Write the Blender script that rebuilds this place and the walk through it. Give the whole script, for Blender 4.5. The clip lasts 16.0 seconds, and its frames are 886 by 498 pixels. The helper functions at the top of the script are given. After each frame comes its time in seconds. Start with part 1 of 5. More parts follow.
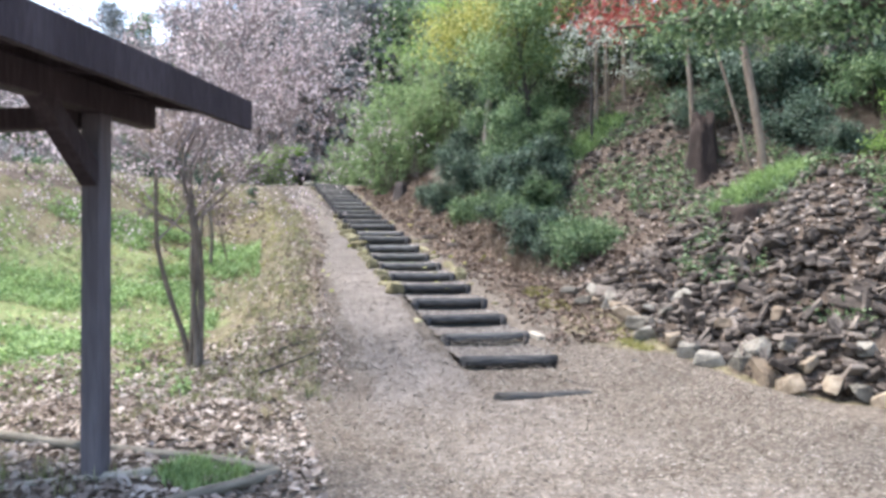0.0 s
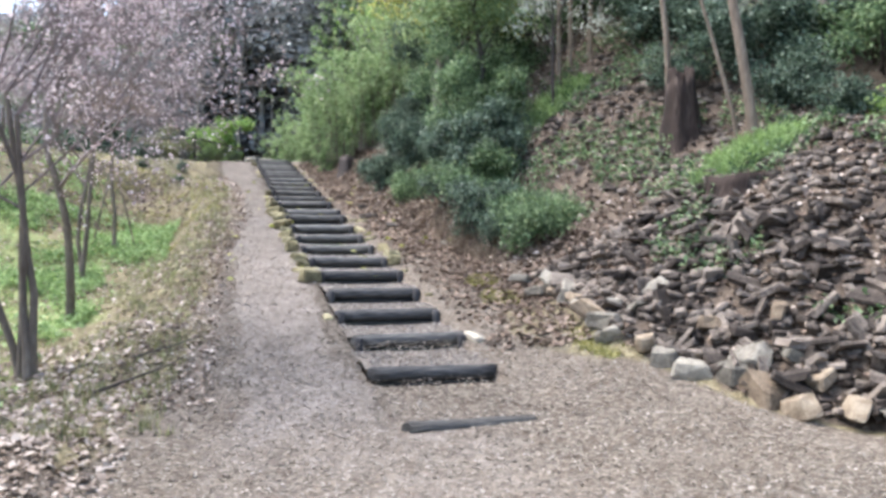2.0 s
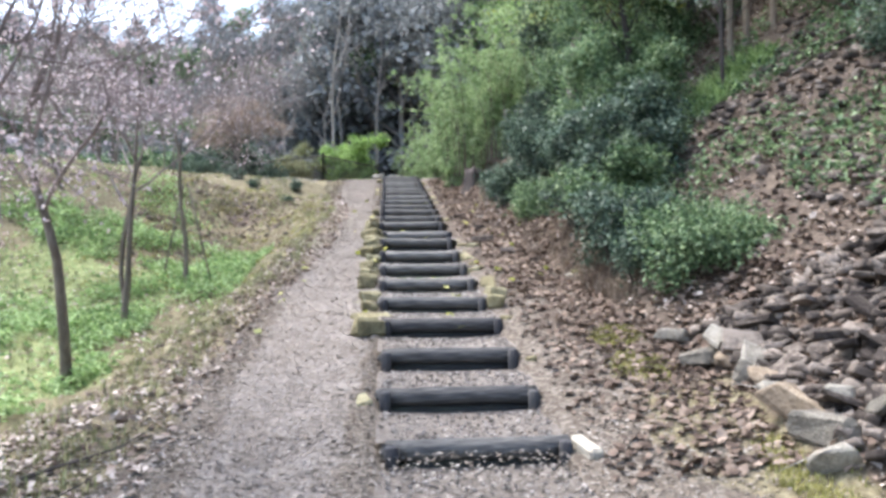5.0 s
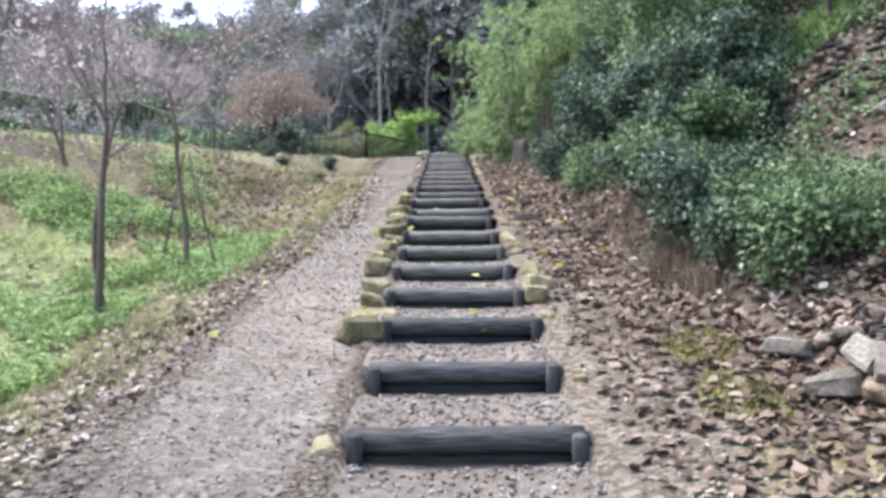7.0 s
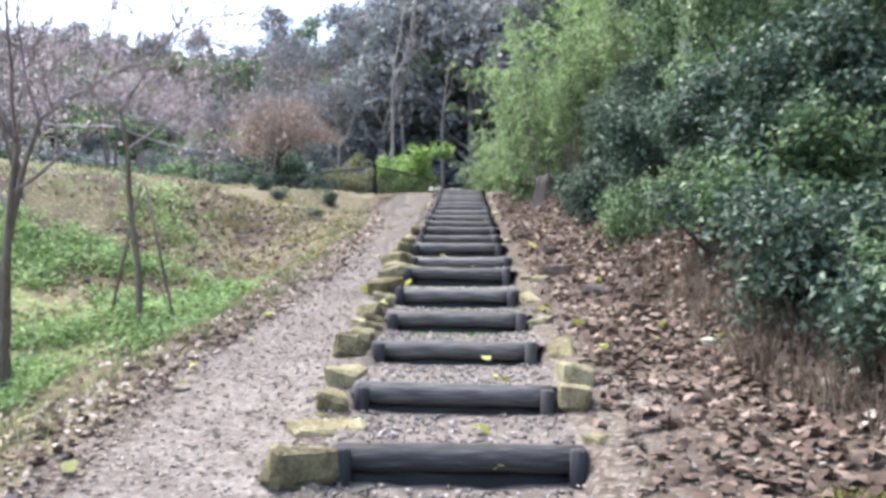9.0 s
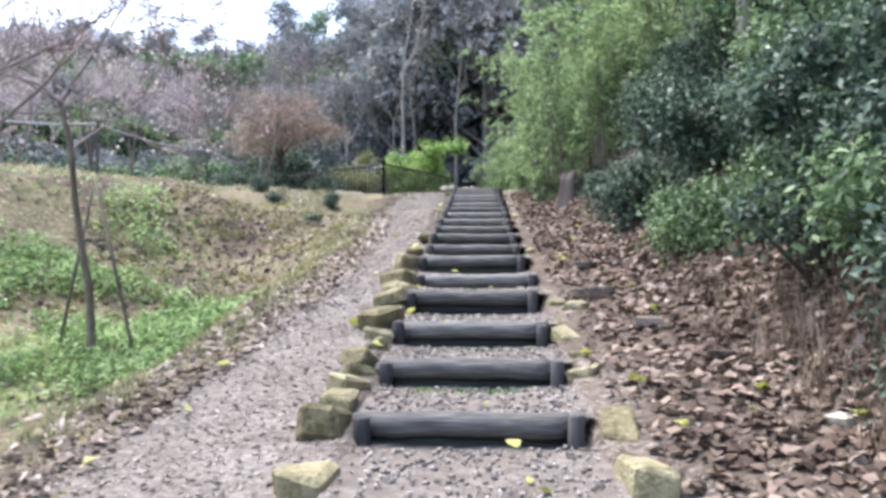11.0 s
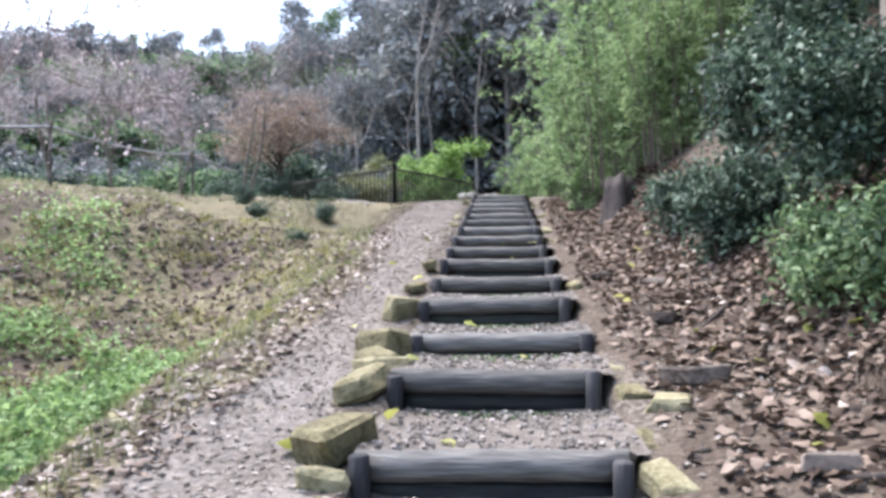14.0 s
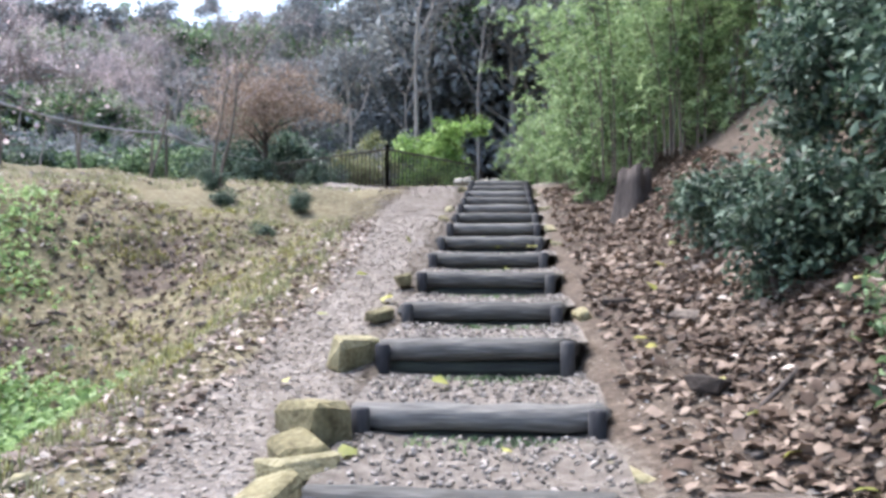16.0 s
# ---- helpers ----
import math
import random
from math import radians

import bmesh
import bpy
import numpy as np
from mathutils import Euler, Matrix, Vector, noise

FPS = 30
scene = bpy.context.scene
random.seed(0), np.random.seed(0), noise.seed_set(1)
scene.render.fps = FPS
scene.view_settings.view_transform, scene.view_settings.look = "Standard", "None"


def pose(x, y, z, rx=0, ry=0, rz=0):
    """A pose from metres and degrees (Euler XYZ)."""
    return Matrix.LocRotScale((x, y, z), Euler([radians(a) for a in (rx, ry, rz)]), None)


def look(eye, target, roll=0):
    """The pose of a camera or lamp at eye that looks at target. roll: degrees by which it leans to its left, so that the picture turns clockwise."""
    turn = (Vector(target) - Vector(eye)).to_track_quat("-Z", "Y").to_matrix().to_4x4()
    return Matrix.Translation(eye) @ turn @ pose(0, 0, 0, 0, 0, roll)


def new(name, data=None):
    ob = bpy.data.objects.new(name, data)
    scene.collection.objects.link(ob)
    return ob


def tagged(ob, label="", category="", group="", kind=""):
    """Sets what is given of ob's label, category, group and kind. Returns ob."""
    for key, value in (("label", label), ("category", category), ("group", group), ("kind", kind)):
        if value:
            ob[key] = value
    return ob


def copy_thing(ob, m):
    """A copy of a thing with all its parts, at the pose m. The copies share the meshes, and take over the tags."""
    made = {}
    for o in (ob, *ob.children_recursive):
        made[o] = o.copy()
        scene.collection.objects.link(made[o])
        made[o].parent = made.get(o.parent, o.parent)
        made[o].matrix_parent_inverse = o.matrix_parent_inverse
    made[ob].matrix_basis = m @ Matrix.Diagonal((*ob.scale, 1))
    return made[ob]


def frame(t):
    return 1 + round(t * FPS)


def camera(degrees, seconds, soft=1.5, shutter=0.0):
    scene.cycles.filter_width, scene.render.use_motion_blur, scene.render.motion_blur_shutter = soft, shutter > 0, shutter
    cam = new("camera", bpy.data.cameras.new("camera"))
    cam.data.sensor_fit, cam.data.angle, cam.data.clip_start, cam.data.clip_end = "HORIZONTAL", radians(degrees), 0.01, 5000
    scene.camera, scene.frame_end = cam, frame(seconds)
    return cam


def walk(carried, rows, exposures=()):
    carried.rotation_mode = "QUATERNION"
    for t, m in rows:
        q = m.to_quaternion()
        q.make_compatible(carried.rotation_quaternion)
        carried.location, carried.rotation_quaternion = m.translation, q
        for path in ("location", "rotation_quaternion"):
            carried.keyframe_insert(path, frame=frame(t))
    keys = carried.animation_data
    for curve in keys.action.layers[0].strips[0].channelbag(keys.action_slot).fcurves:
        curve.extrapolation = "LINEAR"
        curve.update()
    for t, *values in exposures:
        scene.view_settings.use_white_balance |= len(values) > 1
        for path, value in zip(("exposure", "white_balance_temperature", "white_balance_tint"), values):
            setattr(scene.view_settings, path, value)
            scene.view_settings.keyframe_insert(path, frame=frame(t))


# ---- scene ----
cam = camera(55.7, 16.0, 3.3)
METRES, EYE, TILT, LEAN, TURN = 17.0, 1.5, 0.5, 0.0, 0.0
ROWS = [
    (0.0, 0.0, 0.0, 0.0, -0.0, 0.0, -0.0),
    (0.5, 0.0106, 0.0343, 0.0007, -1.99, 0.64, -0.61),
    (1.0, 0.0207, 0.0704, 0.0012, -2.49, 0.69, -0.78),
    (1.5, 0.0316, 0.1074, -0.0016, -1.78, -0.33, -0.48),
    (2.0, 0.0381, 0.1435, -0.0033, -1.89, -1.13, -0.1),
    (2.5, 0.0448, 0.1786, -0.0033, -1.57, -1.31, 0.22),
    (3.0, 0.0516, 0.2114, -0.0003, -0.22, -0.51, 0.39),
    (3.5, 0.0499, 0.2468, 0.0018, 1.93, 0.57, 0.42),
    (4.0, 0.0554, 0.2826, 0.0023, 4.34, 1.44, 0.37),
    (4.5, 0.0651, 0.3218, 0.003, 6.95, 1.21, 0.33),
    (5.0, 0.0734, 0.3551, 0.004, 9.26, 0.21, 0.49),
    (7.5, 0.0685, 0.5175, -0.0008, 13.64, -0.76, 0.45),
    (8.0, 0.0614, 0.552, 0.0045, 13.81, 0.14, 0.08),
    (8.5, 0.0566, 0.585, 0.0103, 14.3, 0.87, -0.26),
    (9.0, 0.0477, 0.6125, 0.0128, 14.58, 1.73, -0.4),
    (11.5, 0.0163, 0.7419, 0.03, 15.99, 1.18, 0.45),
    (12.0, 0.0064, 0.7716, 0.0316, 16.21, 0.92, 0.85),
    (12.5, -0.0004, 0.7981, 0.0385, 16.44, 1.04, 1.09),
    (13.0, -0.0041, 0.8266, 0.0482, 16.88, 1.28, 1.18),
    (13.5, -0.0107, 0.8524, 0.0486, 17.14, 1.71, 1.03),
    (14.0, -0.0145, 0.8765, 0.0484, 17.31, 1.75, 0.78),
    (14.5, -0.0174, 0.902, 0.0568, 17.77, 1.47, 0.52),
    (15.0, -0.022, 0.9268, 0.0602, 17.77, 1.11, 0.37),
    (15.5, -0.0258, 0.9468, 0.0686, 17.87, 0.45, 0.21),
    (16.0, -0.0289, 0.97, 0.069, 17.67, 0.05, 0.15),
]
walk(cam, [(t, pose(0, 0, EYE, TILT, LEAN, TURN) @ pose(METRES * x, METRES * y, METRES * z, 90 + pitch, roll, yaw)) for t, x, y, z, yaw, pitch, roll in ROWS],
     [(0.0, 2.16, 6500, 10), (2.0, 2.12, 6480, 10), (3.0, 2.2, 6450, 10), (3.5, 2.3, 6430, 10), (4.5, 2.28, 6420, 10), (5.0, 2.17, 6400, 10),
      (7.5, 2.15, 6380, 11), (9.0, 2.2, 6350, 12), (11.5, 2.16, 6300, 13), (12.5, 2.13, 6280, 13), (16.0, 2.13, 6250, 12)])

# ---- world, sun ----
world = bpy.data.worlds.new("world")
scene.world = world
world.use_nodes = True
_nt = world.node_tree
_sky = _nt.nodes.new("ShaderNodeTexSky")
_sky.sky_type = "NISHITA"
_sky.sun_disc = False
_sky.sun_elevation, _sky.sun_rotation = radians(63.9), radians(-68)
_sky.air_density, _sky.dust_density, _sky.ozone_density = 1.0, 3.5, 1.6
_bg = _nt.nodes["Background"]
_nt.links.new(_sky.outputs["Color"], _bg.inputs["Color"])
_bg.inputs["Strength"].default_value = 0.15
_sun = bpy.data.lights.new("sun", "SUN")
_sun.energy, _sun.angle, _sun.color = 1.25, radians(32), (1.0, 0.975, 0.94)
sun = new("sun", _sun)
sun.matrix_world = look((-20, 8, 44), (0, 0, 0))


# ---- materials ----
def mat(name, cols, scale=4.0, rough=0.85, bump=0.3, bump_scale=40.0, island=0.0, objvar=0.0, stretch=(1, 1, 1), detail=6.0, trans=0.0, spec=0.3, coord="Object"):
    """A surface whose colour runs over cols by two sizes of noise, with fine relief."""
    m = bpy.data.materials.new(name)
    m.use_nodes = True
    nt = m.node_tree
    N, L = nt.nodes, nt.links
    b = N["Principled BSDF"]
    b.inputs["Roughness"].default_value = rough
    b.inputs["Specular IOR Level"].default_value = spec
    tc = N.new("ShaderNodeTexCoord")
    mp = N.new("ShaderNodeMapping")
    mp.inputs["Scale"].default_value = stretch
    L.new(tc.outputs[coord], mp.inputs["Vector"])
    n1, n2 = N.new("ShaderNodeTexNoise"), N.new("ShaderNodeTexNoise")
    n1.inputs["Scale"].default_value, n1.inputs["Detail"].default_value = scale, detail
    n2.inputs["Scale"].default_value, n2.inputs["Detail"].default_value = bump_scale, 5.0
    for n in (n1, n2):
        L.new(mp.outputs["Vector"], n.inputs["Vector"])
    mix = N.new("ShaderNodeMath")
    mix.operation = "MULTIPLY_ADD"
    L.new(n2.outputs["Fac"], mix.inputs[0])
    mix.inputs[1].default_value = 0.45
    add = N.new("ShaderNodeMath")
    add.operation = "MULTIPLY"
    L.new(n1.outputs["Fac"], add.inputs[0])
    add.inputs[1].default_value = 0.55
    L.new(add.outputs[0], mix.inputs[2])
    out = mix.outputs[0]
    if island or objvar:
        if island:
            src, amount = N.new("ShaderNodeNewGeometry").outputs["Random Per Island"], island
        else:
            src, amount = N.new("ShaderNodeObjectInfo").outputs["Random"], objvar
        sub = N.new("ShaderNodeMath")
        sub.operation = "MULTIPLY_ADD"
        L.new(src, sub.inputs[0])
        sub.inputs[1].default_value = amount
        sub.inputs[2].default_value = -amount / 2
        tot = N.new("ShaderNodeMath")
        L.new(out, tot.inputs[0])
        L.new(sub.outputs[0], tot.inputs[1])
        out = tot.outputs[0]
    ramp = N.new("ShaderNodeValToRGB")
    e = ramp.color_ramp.elements
    while len(e) < len(cols):
        e.new(0.5)
    for i, c in enumerate(cols):
        e[i].position = 0.3 + 0.4 * i / max(1, len(cols) - 1)
        e[i].color = (*c, 1)
    L.new(out, ramp.inputs["Fac"])
    L.new(ramp.outputs["Color"], b.inputs["Base Color"])
    if bump:
        bp = N.new("ShaderNodeBump")
        bp.inputs["Strength"].default_value, bp.inputs["Distance"].default_value = bump, 0.02
        L.new(n2.outputs["Fac"], bp.inputs["Height"])
        L.new(bp.outputs["Normal"], b.inputs["Normal"])
    if trans:
        tr = N.new("ShaderNodeBsdfTranslucent")
        L.new(ramp.outputs["Color"], tr.inputs["Color"])
        ms = N.new("ShaderNodeMixShader")
        ms.inputs["Fac"].default_value = trans
        L.new(b.outputs["BSDF"], ms.inputs[1])
        L.new(tr.outputs["BSDF"], ms.inputs[2])
        L.new(ms.outputs["Shader"], N["Material Output"].inputs["Surface"])
    return m


def leaf_mat(name, dark, mid, light, rough=0.55, trans=0.3, scale=1.2, spec=0.35):
    return mat(name, [dark, mid, light], scale=scale, rough=rough, bump=0.0, bump_scale=9.0, island=0.38, trans=trans, spec=spec)


LOG = mat("weathered_log", [(0.035, 0.034, 0.033), (0.09, 0.088, 0.083), (0.22, 0.214, 0.2)], 3, 0.85, 0.9, 45, objvar=0.15, stretch=(0.12, 1, 1))
LOGDK = mat("dark_weathered_log", [(0.02, 0.02, 0.022), (0.052, 0.052, 0.053), (0.15, 0.147, 0.14)], 3, 0.85, 0.9, 45, objvar=0.15, stretch=(0.12, 1, 1))
# darker than the top logs, greenish in its lightest tone
LOGLOW = mat("darker_log", [(0.012, 0.012, 0.013), (0.026, 0.026, 0.026), (0.05, 0.056, 0.042)], 3, 0.85, 0.9, 45, objvar=0.15, stretch=(0.12, 1, 1))
POSTW = mat("dark_stake", [(0.03, 0.03, 0.034), (0.05, 0.05, 0.054), (0.09, 0.088, 0.085)], 3, 0.9, 0.8, 40, objvar=0.2, stretch=(1, 1, 0.15))
PAVW = mat("dark_stained_timber", [(0.03, 0.022, 0.026), (0.05, 0.038, 0.044), (0.085, 0.07, 0.078)], 2.5, 0.75, 0.5, 30, stretch=(1, 1, 0.2))
PAVP = mat("grey_weathered_post", [(0.08, 0.07, 0.08), (0.12, 0.108, 0.12), (0.18, 0.165, 0.18)], 2.5, 0.8, 0.5, 30, stretch=(1, 1, 0.12))
ROOFM = mat("roof_sheet", [(0.05, 0.045, 0.045), (0.08, 0.075, 0.07)], 3, 0.8, 0.4, 30)
SLATE = mat("grey_brown_slate", [(0.022, 0.017, 0.014), (0.066, 0.053, 0.044), (0.21, 0.178, 0.15)], 5, 0.85, 0.6, 30, objvar=0.42)
SLATEJ = mat("loose_slate", [(0.022, 0.017, 0.014), (0.066, 0.053, 0.044), (0.21, 0.178, 0.15)], 5, 0.85, 0.6, 30, island=0.42)
BOULDER = mat("lichen_boulder", [(0.075, 0.069, 0.057), (0.17, 0.156, 0.13), (0.31, 0.29, 0.245)], 6, 0.9, 0.8, 28, objvar=0.3)
TANROCK = mat("tan_boulder", [(0.1, 0.076, 0.054), (0.215, 0.17, 0.122), (0.36, 0.305, 0.23)], 5, 0.9, 0.7, 30, objvar=0.25)
MOSSROCK = mat("mossy_yellow_stone", [(0.085, 0.074, 0.04), (0.2, 0.178, 0.1), (0.34, 0.315, 0.2)], 7, 0.95, 0.8, 35, objvar=0.25)
CLOD = mat("earth_clod", [(0.05, 0.038, 0.029), (0.12, 0.094, 0.072), (0.22, 0.185, 0.145)], 6, 0.95, 0.8, 30, island=0.3)
PALE = mat("pale_stone", [(0.28, 0.255, 0.205), (0.46, 0.43, 0.36)], 8, 0.85, 0.4, 40)
TREAD = mat("gravel_tread", [(0.08, 0.068, 0.057), (0.16, 0.139, 0.12), (0.285, 0.26, 0.233)], 14, 0.95, 0.9, 90, detail=8)
PEBBLE = mat("gravel_pebble", [(0.105, 0.093, 0.083), (0.21, 0.19, 0.172), (0.4, 0.37, 0.34)], 8, 0.9, 0.4, 60, island=0.4)
BARK = mat("grey_bark", [(0.078, 0.063, 0.051), (0.15, 0.125, 0.102), (0.25, 0.217, 0.182)], 5, 0.9, 0.8, 30, stretch=(1, 1, 0.25))
BARKD = mat("dark_bark", [(0.03, 0.025, 0.022), (0.06, 0.05, 0.045), (0.11, 0.095, 0.085)], 5, 0.9, 0.8, 30, stretch=(1, 1, 0.25))
BARKL = mat("pale_bark", [(0.16, 0.135, 0.115), (0.27, 0.235, 0.2), (0.38, 0.34, 0.3)], 5, 0.9, 0.6, 30, stretch=(1, 1, 0.25))
STUMPW = mat("rotten_stump", [(0.014, 0.01, 0.009), (0.034, 0.024, 0.02), (0.09, 0.068, 0.055)], 5, 0.95, 1.0, 25, stretch=(1, 1, 0.2))
BARKT = mat("tan_bark", [(0.1, 0.076, 0.056), (0.19, 0.15, 0.113), (0.3, 0.25, 0.195)], 5, 0.9, 0.7, 30, stretch=(1, 1, 0.25))
TWIG = mat("twig_bark", [(0.11, 0.09, 0.085), (0.2, 0.165, 0.16), (0.32, 0.275, 0.27)], 4, 0.9, 0.0, 20)
BUD = leaf_mat("pink_grey_buds", (0.38, 0.3, 0.31), (0.55, 0.46, 0.475), (0.74, 0.655, 0.665), trans=0.4)
LF_DARK = leaf_mat("dark_glossy_leaves", (0.014, 0.03, 0.022), (0.056, 0.099, 0.066), (0.22, 0.295, 0.215), rough=0.52, trans=0.25, spec=0.32)
LF_MID = leaf_mat("green_leaves", (0.03, 0.06, 0.03), (0.105, 0.178, 0.08), (0.28, 0.38, 0.2), trans=0.35)
LF_LIGHT = leaf_mat("light_green_leaves", (0.09, 0.16, 0.045), (0.22, 0.36, 0.1), (0.4, 0.55, 0.2), trans=0.45)
LF_BAMBOO = leaf_mat("bamboo_leaves", (0.075, 0.13, 0.055), (0.205, 0.3, 0.135), (0.41, 0.525, 0.285), trans=0.45)
LF_YELLOW = leaf_mat("yellow_autumn_leaves", (0.15, 0.17, 0.04), (0.33, 0.35, 0.09), (0.56, 0.54, 0.2), trans=0.4)
LF_SILVER = leaf_mat("silvery_pale_leaves", (0.26, 0.29, 0.24), (0.42, 0.46, 0.39), (0.6, 0.63, 0.56), trans=0.4)
LF_RED = leaf_mat("red_maple_leaves", (0.16, 0.035, 0.03), (0.3, 0.085, 0.07), (0.45, 0.19, 0.14), trans=0.4)
LF_BROWN = leaf_mat("russet_leaves", (0.14, 0.1, 0.075), (0.25, 0.19, 0.148), (0.4, 0.325, 0.265), trans=0.4)
# leaf tones paled to blue-grey: distance haze put into the colour
LF_HAZED = leaf_mat("hazed_evergreen_leaves", (0.088, 0.1, 0.1), (0.17, 0.185, 0.186), (0.29, 0.31, 0.306), trans=0.3)
LF_WEED = leaf_mat("bright_weed_leaves", (0.088, 0.15, 0.05), (0.21, 0.325, 0.125), (0.39, 0.52, 0.25), trans=0.45)
LF_GRASS = leaf_mat("grass_blades", (0.1, 0.12, 0.05), (0.21, 0.23, 0.105), (0.38, 0.38, 0.21), trans=0.35)
LF_FALLEN = leaf_mat("fallen_leaves", (0.052, 0.036, 0.028), (0.115, 0.083, 0.064), (0.275, 0.216, 0.174), rough=0.8, trans=0.1, spec=0.2)
LF_BITS = leaf_mat("dry_leaf_bits", (0.125, 0.106, 0.087), (0.205, 0.181, 0.154), (0.36, 0.332, 0.297), rough=0.85, trans=0.05, spec=0.15)
LF_PALE = leaf_mat("pale_dry_leaves", (0.16, 0.125, 0.1), (0.3, 0.25, 0.215), (0.52, 0.46, 0.41), rough=0.85, trans=0.1, spec=0.15)
LF_MOSS = leaf_mat("yellow_green_moss", (0.15, 0.15, 0.035), (0.28, 0.27, 0.085), (0.42, 0.4, 0.17), trans=0.2)
LF_DRY = leaf_mat("dry_twigs_leaves", (0.08, 0.058, 0.042), (0.15, 0.118, 0.088), (0.26, 0.215, 0.165), trans=0.2)
FENCEM = mat("bronze_fence_metal", [(0.06, 0.052, 0.042), (0.1, 0.088, 0.07)], 5, 0.6, 0.1, 40)
RAILM = mat("grey_cable", [(0.26, 0.26, 0.27), (0.38, 0.38, 0.39)], 5, 0.5, 0.1, 40)
KERBM = mat("edging_log", [(0.11, 0.1, 0.08), (0.22, 0.2, 0.16), (0.34, 0.31, 0.26)], 5, 0.9, 0.6, 30, stretch=(0.2, 1, 1))


# ---- plan: u runs up the stairs from the first riser, v to their right ----
CX, CY = 0.83, 10.26
AX, AY = -0.2295, 0.9733
YAW = math.degrees(math.atan2(-AX, AY))


def xy(u, v):
    return CX + AX * u + AY * v, CY + AY * u - AX * v


def uv(x, y):
    return (x - CX) * AX + (y - CY) * AY, (x - CX) * AY - (y - CY) * AX


def smooth(t):
    t = np.clip(t, 0, 1)
    return t * t * (3 - 2 * t)


# along, height of the log's top, sideways shift and length of the lower risers
RISERS = (
    (0.066, 0.282, 0.009, 1.20), (1.22, 0.46, 0.035, 1.20), (2.203, 0.644, 0.0, 1.21), (3.199, 0.837, 0.004, 1.19), (4.235, 1.025, 0.012, 1.20), (5.183, 1.204, -0.02, 1.17),
    (6.328, 1.372, -0.033, 1.18), (7.363, 1.55, -0.027, 1.17), (8.319, 1.743, -0.046, 1.16), (9.442, 1.96, -0.041, 1.16), (10.417, 2.107, 0.0, 1.20), (11.432, 2.324, -0.056, 1.18),
    (12.458, 2.486, -0.045, 1.15), (13.592, 2.686, -0.044, 1.17), (14.647, 2.855, -0.05, 1.16), (15.718, 3.041, -0.05, 1.16), (16.778, 3.229, -0.03, 1.15), (17.825, 3.41, -0.02, 1.15),
)


def riser(k):
    if k <= len(RISERS):
        return RISERS[k - 1]
    e = k - len(RISERS)
    return 17.825 + 1.055 * e, 3.41 + 0.184 * e, -0.02, 1.14


def step_u(k):
    return riser(k)[0]


def step_z(k):
    return riser(k)[1]


STEPS = 23
TOE_U, TOE_V = (-30, -14, -6, -2.5, -1.5, -0.5, 0.4, 2.4, 4, 8, 10.5, 14, 23, 30), (16, 10, 6, 3.3, 2.6, 2.3, 1.95, 2.05, 1.85, 1.55, 1.36, 1.28, 1.7, 3)


def toe(u):
    return np.interp(u, TOE_U, TOE_V)


def path_edge(u):
    """How far the path reaches to the left of the stair."""
    return np.interp(u, (0, 5, 9, 14, 18), (2.3, 2.15, 1.7, 1.6, 2.0))


def base(u):
    return np.interp(u, (-30, -14, -6, -2.2, -1, 0, 4.2, 10.4, 17.8, 23.2, 25, 60), (-0.1, -0.1, -0.14, -0.12, -0.02, 0.18, 0.93, 2.02, 3.32, 4.24, 4.4, 4.5))


def ground(u, v):
    """Height of the ground at a place of the plan."""
    u, v = np.asarray(u, float), np.asarray(v, float)
    b = base(u)
    back = np.clip(u - 1 + np.maximum(0, -v - 4) * 1.0 * smooth((u - 8) / 4), None, 60)
    meadow = np.interp(back, (-30, -1, 1, 4, 6.7, 9.5, 12, 14, 16.5, 18, 24, 60), (-0.1, -0.08, 0.15, 0.32, 0.7, 1.28, 1.75, 2.3, 3.3, 3.75, 4.4, 4.5))
    s = smooth((-v - path_edge(u)) / 1.7)
    z = b * (1 - s) + meadow * s
    vt = toe(u)
    strip = np.clip(v - 0.6, 0, None)
    z = z + np.interp(u, (-2, 1, 4), (0.03, 0.12, 0.16)) * np.minimum(strip, np.maximum(vt - 0.6, 0))
    rise = np.clip(v - vt, 0, None) * np.interp(u, (-14, -2, 2, 3.5, 6, 9, 16, 23, 34), (0.4, 0.66, 0.68, 0.6, 0.8, 0.9, 0.85, 0.5, 0.2))
    hill = 12 * smooth((u + np.maximum(0, -v - 6) * 0.45 - 32) / 36)
    cap = np.interp(u, (-4, 2, 5, 9), (2.9, 3.3, 7, 15))
    return z + hill + cap * np.tanh(rise / cap)


def gxy(x, y):
    return float(ground(*uv(x, y)))


def spot(u, v, dz=0.0):
    x, y = xy(u, v)
    return Vector((x, y, float(ground(u, v)) + dz))


# ---- mesh helpers ----
def part(name, bm, material, parent=None, label="", smoothed=False):
    me = bpy.data.meshes.new(name)
    bm.to_mesh(me)
    bm.free()
    me.materials.append(material)
    if smoothed:
        me.polygons.foreach_set("use_smooth", [True] * len(me.polygons))
    ob = new(name, me)
    if parent:
        ob.parent = parent
    return tagged(ob, label)


